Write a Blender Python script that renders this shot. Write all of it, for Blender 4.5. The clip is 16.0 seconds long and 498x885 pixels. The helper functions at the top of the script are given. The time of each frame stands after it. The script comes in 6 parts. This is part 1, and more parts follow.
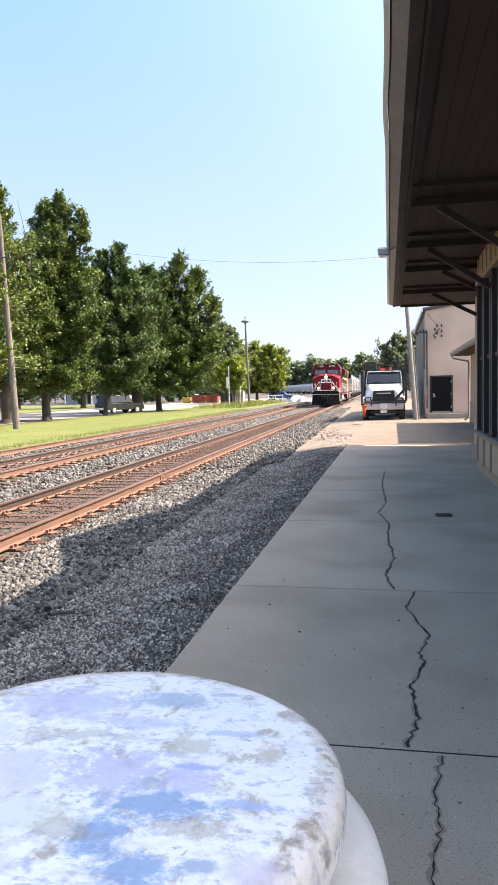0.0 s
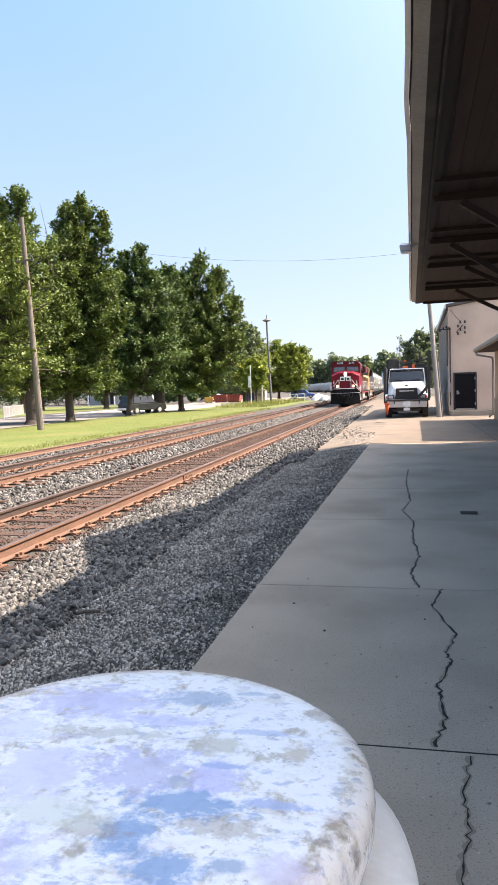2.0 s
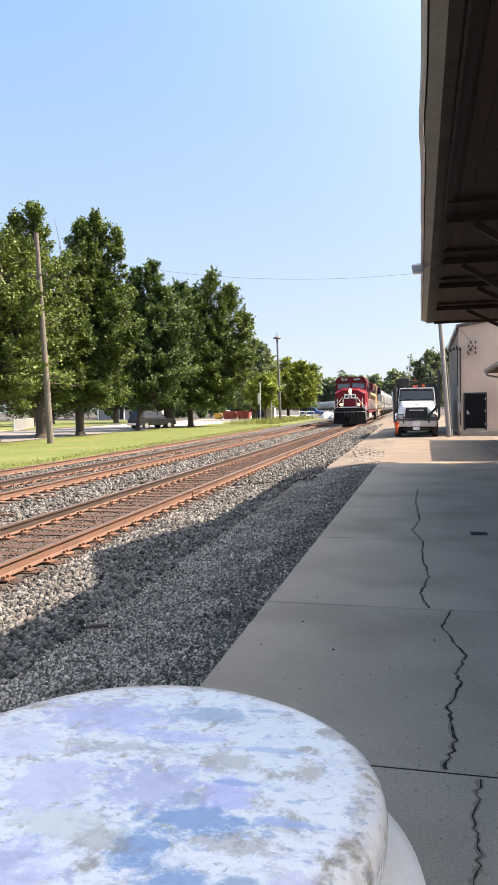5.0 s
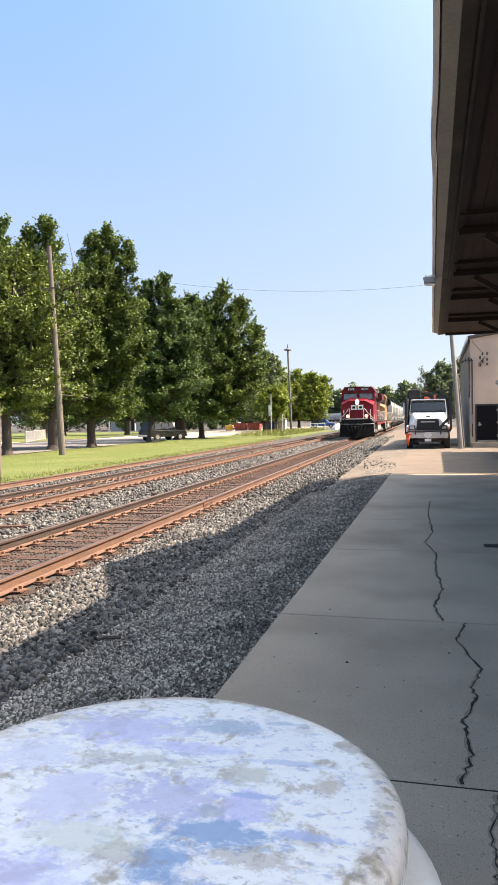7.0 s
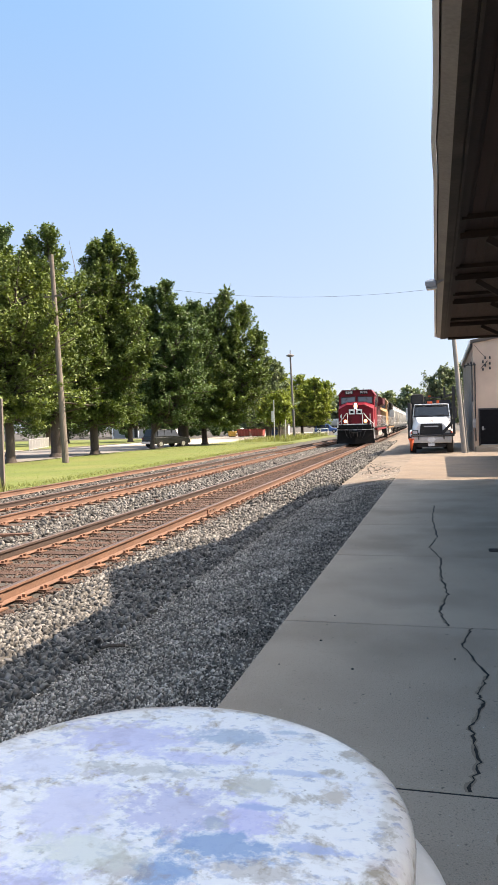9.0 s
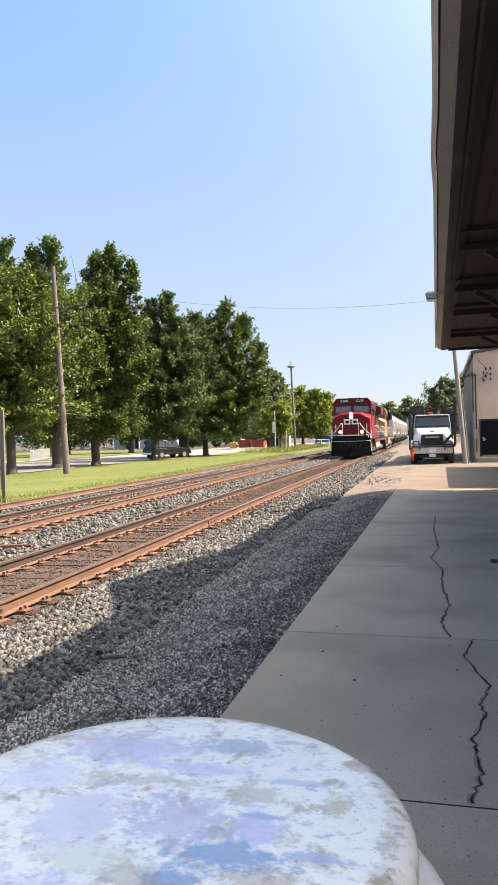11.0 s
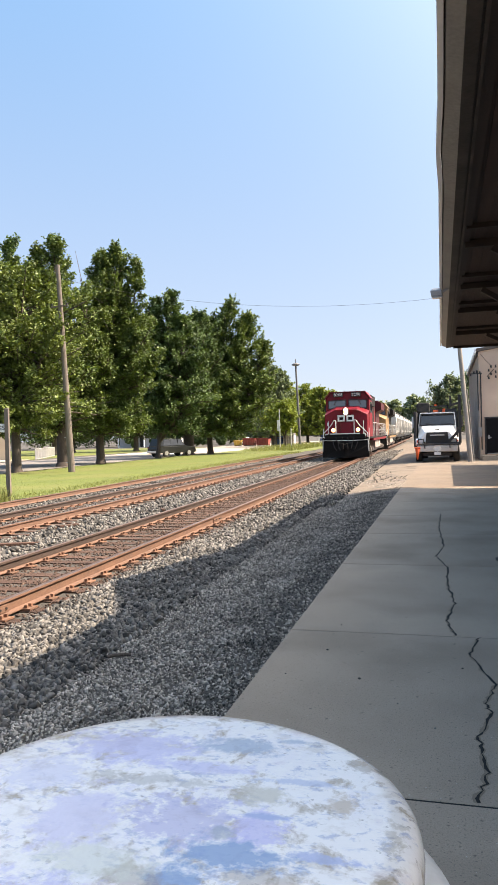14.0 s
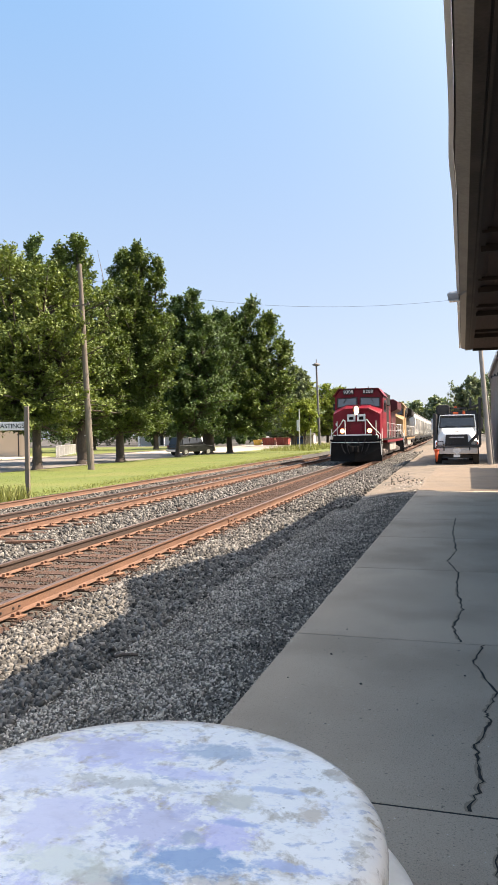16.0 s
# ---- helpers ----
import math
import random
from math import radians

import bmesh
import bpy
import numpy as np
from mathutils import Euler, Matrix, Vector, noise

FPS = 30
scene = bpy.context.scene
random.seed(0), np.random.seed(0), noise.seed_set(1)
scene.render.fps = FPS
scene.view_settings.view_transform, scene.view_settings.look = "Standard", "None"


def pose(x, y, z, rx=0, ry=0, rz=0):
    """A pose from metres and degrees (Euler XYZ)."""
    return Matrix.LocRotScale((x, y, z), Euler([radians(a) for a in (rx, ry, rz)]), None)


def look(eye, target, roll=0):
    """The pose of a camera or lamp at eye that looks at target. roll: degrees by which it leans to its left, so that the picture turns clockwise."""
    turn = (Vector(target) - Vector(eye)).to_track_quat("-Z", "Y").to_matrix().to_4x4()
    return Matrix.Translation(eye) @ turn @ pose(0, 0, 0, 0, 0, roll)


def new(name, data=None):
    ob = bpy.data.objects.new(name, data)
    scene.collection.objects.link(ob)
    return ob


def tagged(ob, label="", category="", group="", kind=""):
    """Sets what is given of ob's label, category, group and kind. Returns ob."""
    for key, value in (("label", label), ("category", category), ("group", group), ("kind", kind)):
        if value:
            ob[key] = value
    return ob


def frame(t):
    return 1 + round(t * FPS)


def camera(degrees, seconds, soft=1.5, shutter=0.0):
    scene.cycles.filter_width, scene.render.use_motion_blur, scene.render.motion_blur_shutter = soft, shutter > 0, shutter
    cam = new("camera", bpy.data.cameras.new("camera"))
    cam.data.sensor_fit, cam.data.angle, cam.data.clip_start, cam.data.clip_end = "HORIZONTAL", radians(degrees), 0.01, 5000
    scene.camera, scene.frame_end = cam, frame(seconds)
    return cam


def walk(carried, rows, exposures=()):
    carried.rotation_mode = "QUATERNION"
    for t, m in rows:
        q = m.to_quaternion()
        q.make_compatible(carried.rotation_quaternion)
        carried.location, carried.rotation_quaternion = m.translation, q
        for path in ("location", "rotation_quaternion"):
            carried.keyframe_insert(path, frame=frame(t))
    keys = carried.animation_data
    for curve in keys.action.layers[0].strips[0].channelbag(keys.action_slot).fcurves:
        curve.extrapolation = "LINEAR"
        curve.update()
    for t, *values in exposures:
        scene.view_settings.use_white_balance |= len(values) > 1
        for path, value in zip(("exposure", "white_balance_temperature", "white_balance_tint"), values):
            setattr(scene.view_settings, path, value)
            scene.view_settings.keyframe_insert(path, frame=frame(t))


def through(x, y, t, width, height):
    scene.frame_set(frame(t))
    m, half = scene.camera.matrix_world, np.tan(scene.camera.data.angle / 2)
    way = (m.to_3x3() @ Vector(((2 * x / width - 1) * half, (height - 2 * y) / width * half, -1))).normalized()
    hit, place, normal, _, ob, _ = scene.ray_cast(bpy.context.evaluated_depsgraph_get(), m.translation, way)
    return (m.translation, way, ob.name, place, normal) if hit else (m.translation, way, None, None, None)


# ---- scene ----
cam = camera(37.4, 16.0, soft=1.0)


def held(x, y, z, yaw, pitch, roll):
    """A camera pose: yaw to the left, pitch up, roll with its right side down."""
    return pose(x, y, z) @ pose(0, 0, 0, 0, 0, yaw) @ pose(0, 0, 0, 90 + pitch) @ pose(0, 0, 0, 0, 0, -roll)


# seconds, place, yaw, pitch, roll
PATH = [
    (0.0, 0.042, -0.003, 1.606, 11.10, -3.98, 1.20),
    (0.5, 0.034, 0.004, 1.605, 11.68, -4.17, 1.04),
    (1.0, 0.029, 0.000, 1.614, 12.22, -4.23, 1.16),
    (1.5, 0.031, 0.002, 1.607, 12.58, -4.15, 1.53),
    (2.0, 0.034, 0.008, 1.600, 12.84, -4.00, 1.78),
    (2.5, 0.035, 0.018, 1.600, 13.02, -3.90, 1.78),
    (3.0, 0.023, 0.022, 1.596, 13.15, -3.73, 1.61),
    (3.5, 0.021, 0.010, 1.597, 13.21, -3.48, 1.32),
    (4.0, 0.026, -0.001, 1.602, 13.27, -3.18, 1.13),
    (6.5, 0.002, -0.016, 1.602, 14.04, -2.02, 0.83),
    (7.0, 0.002, -0.018, 1.601, 14.30, -1.76, 0.92),
    (7.5, 0.001, -0.020, 1.600, 14.47, -1.55, 1.00),
    (8.0, 0.003, -0.016, 1.602, 14.53, -1.42, 1.17),
    (8.5, 0.004, -0.012, 1.605, 14.53, -1.35, 1.27),
    (9.0, 0.000, 0.000, 1.600, 14.54, -1.28, 1.40),
    (11.5, -0.000, -0.021, 1.601, 14.62, -0.23, 1.52),
    (12.0, 0.002, -0.021, 1.602, 14.56, -0.12, 1.71),
    (12.5, 0.001, -0.015, 1.603, 14.49, -0.19, 1.74),
    (13.0, 0.000, -0.005, 1.602, 14.50, -0.35, 1.63),
    (13.5, -0.001, -0.003, 1.597, 14.66, -0.46, 1.60),
    (14.0, -0.002, -0.003, 1.597, 14.96, -0.56, 1.50),
    (14.5, -0.001, -0.010, 1.602, 15.64, -0.54, 1.33),
    (15.0, 0.029, -0.016, 1.609, 16.43, -0.42, 1.14),
    (15.5, 0.083, -0.007, 1.628, 16.90, -0.43, 0.93),
    (16.0, 0.107, -0.018, 1.635, 16.54, -0.59, 0.85),
]
walk(cam, [(r[0], held(*r[1:])) for r in PATH], [(0.0, 2.34, 6850, 16), (3.0, 2.18, 6980, 15), (7.0, 2.08, 7150, 14), (16.0, 2.02, 7250, 13)])

# ---- light ----
TO_SUN = Vector((0.77, 0.26, 1.0)).normalized()
world = bpy.data.worlds.new("world")
scene.world = world
world.use_nodes = True
wn = world.node_tree
sky = wn.nodes.new("ShaderNodeTexSky")
sky.sky_type = "NISHITA"
sky.sun_disc = False
sky.sun_elevation = math.asin(TO_SUN.z)
sky.sun_rotation = math.atan2(TO_SUN.x, TO_SUN.y)
sky.air_density, sky.dust_density, sky.ozone_density = 1.0, 0.7, 1.6
# summer haze: a pale horizon, bluer above, and a broad bright veil round the sun
wc = wn.nodes.new("ShaderNodeTexCoord")
up = wn.nodes.new("ShaderNodeSeparateXYZ")
wn.links.new(wc.outputs["Generated"], up.inputs[0])
climb = wn.nodes.new("ShaderNodeMapRange")
climb.inputs[1].default_value, climb.inputs[2].default_value = 0.0, 0.55
wn.links.new(up.outputs["Z"], climb.inputs[0])
haze = wn.nodes.new("ShaderNodeMix")
haze.data_type = "RGBA"
haze.inputs[6].default_value = (0.90, 1.08, 1.43, 1)
haze.inputs[7].default_value = (0.38, 0.85, 1.57, 1)
wn.links.new(climb.outputs[0], haze.inputs[0])
near_sun = wn.nodes.new("ShaderNodeVectorMath")
near_sun.operation = "DOT_PRODUCT"
near_sun.inputs[1].default_value = TO_SUN
wn.links.new(wc.outputs["Generated"], near_sun.inputs[0])
spread = wn.nodes.new("ShaderNodeMapRange")
spread.inputs[1].default_value = -1.0
wn.links.new(near_sun.outputs["Value"], spread.inputs[0])
fall = wn.nodes.new("ShaderNodeMath")
fall.operation, fall.inputs[1].default_value = "POWER", 12.0
wn.links.new(spread.outputs[0], fall.inputs[0])
veil = wn.nodes.new("ShaderNodeMix")
veil.data_type, veil.blend_type, veil.clamp_factor = "RGBA", "ADD", False
veil.inputs[7].default_value = (11.4, 10.7, 9.7, 1)
wn.links.new(fall.outputs[0], veil.inputs[0])
wn.links.new(haze.outputs[2], veil.inputs[6])
air = wn.nodes.new("ShaderNodeMix")
air.data_type = "RGBA"
air.inputs[0].default_value = 0.92
wn.links.new(sky.outputs[0], air.inputs[6])
wn.links.new(veil.outputs[2], air.inputs[7])
wn.links.new(air.outputs[2], wn.nodes["Background"].inputs[0])
wn.nodes["Background"].inputs[1].default_value = 0.15
sun = new("sun", bpy.data.lights.new("sun", "SUN"))
sun.data.energy = 3.2
sun.data.angle = radians(0.55)
sun.data.color = (1.0, 0.88, 0.74)
sun.matrix_world = look((0, 0, 0), -TO_SUN)

# ---- tools ----
RNG = np.random.default_rng(7)
TRACK_TURN = 1.262
TA = radians(TRACK_TURN)
RAIL_Z = -0.19


def on_track(lat, along, z=0.0):
    """A place by its distance beside and along the line of the tracks."""
    return Vector((lat * math.cos(TA) - along * math.sin(TA), lat * math.sin(TA) + along * math.cos(TA), z))


class Shape:
    """Gathers vertices and faces of one mesh."""

    def __init__(self):
        self.v, self.f = [], []

    def add(self, verts, faces):
        n = len(self.v)
        self.v += [tuple(p) for p in verts]
        self.f += [tuple(i + n for i in f) for f in faces]
        return self

    def box(self, x0, x1, y0, y1, z0, z1, m=None):
        p = [Vector((x, y, z)) for z in (z0, z1) for y in (y0, y1) for x in (x0, x1)]
        if m is not None:
            p = [m @ q for q in p]
        return self.add(p, [(0, 2, 3, 1), (4, 5, 7, 6), (0, 1, 5, 4), (2, 6, 7, 3), (0, 4, 6, 2), (1, 3, 7, 5)])

    def rod(self, a, b, r, r2=None, n=8, caps=True):
        a, b = Vector(a), Vector(b)
        r2 = r if r2 is None else r2
        q = (b - a).to_track_quat("Z", "Y")
        ring = [Vector((math.cos(2 * math.pi * i / n), math.sin(2 * math.pi * i / n), 0)) for i in range(n)]
        v = [a + q @ (c * r) for c in ring] + [b + q @ (c * r2) for c in ring]
        f = [(i, (i + 1) % n, n + (i + 1) % n, n + i) for i in range(n)]
        if caps:
            f += [tuple(range(n))[::-1], tuple(range(n, 2 * n))]
        return self.add(v, f)

    def path(self, pts, r, n=6):
        for a, b in zip(pts, pts[1:]):
            self.rod(a, b, r, n=n)
        return self

    def beam(self, a, b, w, h):
        a, b = Vector(a), Vector(b)
        q = (b - a).to_track_quat("Y", "Z")
        m = Matrix.Translation(a) @ q.to_matrix().to_4x4()
        return self.box(-w / 2, w / 2, 0, (b - a).length, -h / 2, h / 2, m)

    def prism(self, poly, axis, lo, hi):
        """A polygon pushed along an axis; poly holds the other two coordinates in order."""
        def at(p, s):
            if axis == "x":
                return (s, p[0], p[1])
            if axis == "y":
                return (p[0], s, p[1])
            return (p[0], p[1], s)
        n = len(poly)
        v = [at(p, lo) for p in poly] + [at(p, hi) for p in poly]
        f = [(i, (i + 1) % n, n + (i + 1) % n, n + i) for i in range(n)] + [tuple(range(n))[::-1], tuple(range(n, 2 * n))]
        return self.add(v, f)

    def lathe(self, prof, n=48, centre=(0, 0, 0), wob=None):
        """A profile of (radius, height) turned about z."""
        v, k = [], len(prof)
        for i in range(n):
            a = 2 * math.pi * i / n
            g = wob(a) if wob else 1.0
            v += [(centre[0] + r * g * math.cos(a), centre[1] + r * g * math.sin(a), centre[2] + z) for r, z in prof]
        f = []
        for i in range(n):
            j = (i + 1) % n
            f += [(i * k + s, j * k + s, j * k + s + 1, i * k + s + 1) for s in range(k - 1)]
        return self.add(v, f)

    def tube(self, sections):
        """Joins equal rings of points into a skin with closed ends."""
        n = len(sections[0])
        v = [p for s in sections for p in s]
        f = []
        for s in range(len(sections) - 1):
            f += [(s * n + i, s * n + (i + 1) % n, (s + 1) * n + (i + 1) % n, (s + 1) * n + i) for i in range(n)]
        f += [tuple(range(n))[::-1], tuple(range((len(sections) - 1) * n, len(sections) * n))]
        return self.add(v, f)

    def mesh(self, name, material, smooth=False):
        me = bpy.data.meshes.new(name)
        me.from_pydata(self.v, [], self.f)
        bm = bmesh.new()
        bm.from_mesh(me)
        bmesh.ops.recalc_face_normals(bm, faces=bm.faces)
        bm.to_mesh(me)
        bm.free()
        me.materials.append(material)
        if smooth:
            me.polygons.foreach_set("use_smooth", [True] * len(me.polygons))
        return me


def part(name, shape, material, parent=None, label="", bevel=0.0, smooth=False, at=None):
    """Links a shape as one mesh object, under a thing where one is given."""
    ob = new(name, shape.mesh(name, material, smooth))
    if parent is not None:
        ob.parent = parent
    if at is not None:
        ob.matrix_basis = at
    if label:
        tagged(ob, label)
    if bevel:
        mod = ob.modifiers.new("bevel", "BEVEL")
        mod.width, mod.segments, mod.limit_method = bevel, 2, "ANGLE"
    return ob


def thing(name, m, label, category, group="", kind=""):
    ob = new(name)
    ob.matrix_basis = m
    return tagged(ob, label, category, group, kind)


def big_mesh(name, verts, faces, material):
    """A mesh from number arrays; faces all have the same count of corners."""
    me = bpy.data.meshes.new(name)
    n, k = faces.shape
    me.vertices.add(len(verts))
    me.vertices.foreach_set("co", np.asarray(verts, np.float32).ravel())
    me.loops.add(n * k)
    me.loops.foreach_set("vertex_index", faces.astype(np.int32).ravel())
    me.polygons.add(n)
    me.polygons.foreach_set("loop_start", np.arange(0, n * k, k, dtype=np.int32))
    me.polygons.foreach_set("loop_total", np.full(n, k, np.int32))
    me.update(calc_edges=True)
    me.validate()
    me.materials.append(material)
    return me


def text(words, size, material, parent, m, name="lettering", spacing=1.0):
    cu = bpy.data.curves.new(name, "FONT")
    cu.body, cu.size, cu.align_x, cu.align_y, cu.extrude = words, size, "CENTER", "CENTER", 0.004
    cu.space_character = spacing
    tmp = bpy.data.objects.new(name, cu)
    me = bpy.data.meshes.new_from_object(tmp)
    bpy.data.objects.remove(tmp)
    me.materials.clear()
    me.materials.append(material)
    ob = new(name, me)
    ob.parent = parent
    ob.matrix_basis = m
    return ob


# ---- materials ----
def mat(name, a, b=None, rough=0.8, metal=0.0, scale=6.0, fine=60.0, bump=0.15, dirt=None, dirt_amount=0.0, dirt_scale=1.5, spread=0.0, coords="Object", spec=0.5, stretch=(1, 1, 1)):
    """A surface with variation at two scales, relief, and stains of another colour."""
    m = bpy.data.materials.new(name)
    m.use_nodes = True
    t = m.node_tree
    N, L = t.nodes, t.links
    p = N["Principled BSDF"]
    b = b or tuple(0.7 * c for c in a)
    if coords == "World":
        co = N.new("ShaderNodeNewGeometry").outputs["Position"]
    else:
        co = N.new("ShaderNodeTexCoord").outputs["Object"]
    mp = N.new("ShaderNodeMapping")
    mp.inputs["Scale"].default_value = stretch
    L.new(co, mp.inputs[0])
    n1 = N.new("ShaderNodeTexNoise")
    n1.inputs["Scale"].default_value, n1.inputs["Detail"].default_value = scale, 5
    n2 = N.new("ShaderNodeTexNoise")
    n2.inputs["Scale"].default_value, n2.inputs["Detail"].default_value = fine, 3
    for n in (n1, n2):
        L.new(mp.outputs[0], n.inputs["Vector"])
    mixf = N.new("ShaderNodeMath")
    mixf.operation = "ADD"
    L.new(n1.outputs[0], mixf.inputs[0])
    L.new(n2.outputs[0], mixf.inputs[1])
    ramp = N.new("ShaderNodeMapRange")
    ramp.inputs[1].default_value, ramp.inputs[2].default_value = 0.7, 1.3
    L.new(mixf.outputs[0], ramp.inputs[0])
    c = N.new("ShaderNodeMix")
    c.data_type = "RGBA"
    c.inputs[6].default_value, c.inputs[7].default_value = (*a, 1), (*b, 1)
    L.new(ramp.outputs[0], c.inputs[0])
    col = c.outputs[2]
    if dirt:
        n3 = N.new("ShaderNodeTexNoise")
        n3.inputs["Scale"].default_value, n3.inputs["Detail"].default_value = dirt_scale, 7
        L.new(mp.outputs[0], n3.inputs["Vector"])
        r3 = N.new("ShaderNodeMapRange")
        r3.inputs[1].default_value, r3.inputs[2].default_value, r3.inputs[4].default_value = 0.48, 0.68, dirt_amount
        L.new(n3.outputs[0], r3.inputs[0])
        d = N.new("ShaderNodeMix")
        d.data_type = "RGBA"
        d.inputs[7].default_value = (*dirt, 1)
        L.new(r3.outputs[0], d.inputs[0])
        L.new(col, d.inputs[6])
        col = d.outputs[2]
    if spread:
        g = N.new("ShaderNodeNewGeometry").outputs["Random Per Island"]
        o = N.new("ShaderNodeObjectInfo").outputs["Random"]
        s = N.new("ShaderNodeMath")
        s.operation = "ADD"
        L.new(g, s.inputs[0])
        L.new(o, s.inputs[1])
        fr = N.new("ShaderNodeMath")
        fr.operation = "FRACT"
        L.new(s.outputs[0], fr.inputs[0])
        mr = N.new("ShaderNodeMapRange")
        mr.inputs[3].default_value, mr.inputs[4].default_value = 1 - spread, 1 + spread
        L.new(fr.outputs[0], mr.inputs[0])
        h = N.new("ShaderNodeHueSaturation")
        L.new(mr.outputs[0], h.inputs["Value"])
        L.new(col, h.inputs["Color"])
        col = h.outputs[0]
    L.new(col, p.inputs["Base Color"])
    p.inputs["Roughness"].default_value = rough
    p.inputs["Metallic"].default_value = metal
    p.inputs["Specular IOR Level"].default_value = spec
    if bump:
        bp = N.new("ShaderNodeBump")
        bp.inputs["Strength"].default_value, bp.inputs["Distance"].default_value = bump, 0.02
        L.new(n2.outputs[0], bp.inputs["Height"])
        L.new(bp.outputs[0], p.inputs["Normal"])
    return m


def glow(name, colour, strength):
    m = bpy.data.materials.new(name)
    m.use_nodes = True
    p = m.node_tree.nodes["Principled BSDF"]
    p.inputs["Base Color"].default_value = (*colour, 1)
    p.inputs["Emission Color"].default_value = (*colour, 1)
    p.inputs["Emission Strength"].default_value = strength
    return m


def leaf_mat(name, a, b, spread=0.35, through=0.17):
    m = mat(name, a, b, rough=0.55, scale=0.35, fine=4.0, bump=0, spread=spread, coords="World", spec=0.3)
    t = m.node_tree
    p, out = t.nodes["Principled BSDF"], t.nodes["Material Output"]
    tr = t.nodes.new("ShaderNodeBsdfTranslucent")
    mx = t.nodes.new("ShaderNodeMixShader")
    mx.inputs[0].default_value = through
    src = p.inputs["Base Color"].links[0].from_socket
    warm = t.nodes.new("ShaderNodeMix")
    warm.data_type, warm.blend_type = "RGBA", "MULTIPLY"
    warm.inputs[0].default_value = 1.0
    warm.inputs[7].default_value = (1.5, 1.5, 0.6, 1)
    t.links.new(src, warm.inputs[6])
    t.links.new(warm.outputs[2], tr.inputs[0])
    t.links.new(p.outputs[0], mx.inputs[1])
    t.links.new(tr.outputs[0], mx.inputs[2])
    t.links.new(mx.outputs[0], out.inputs[0])
    return m


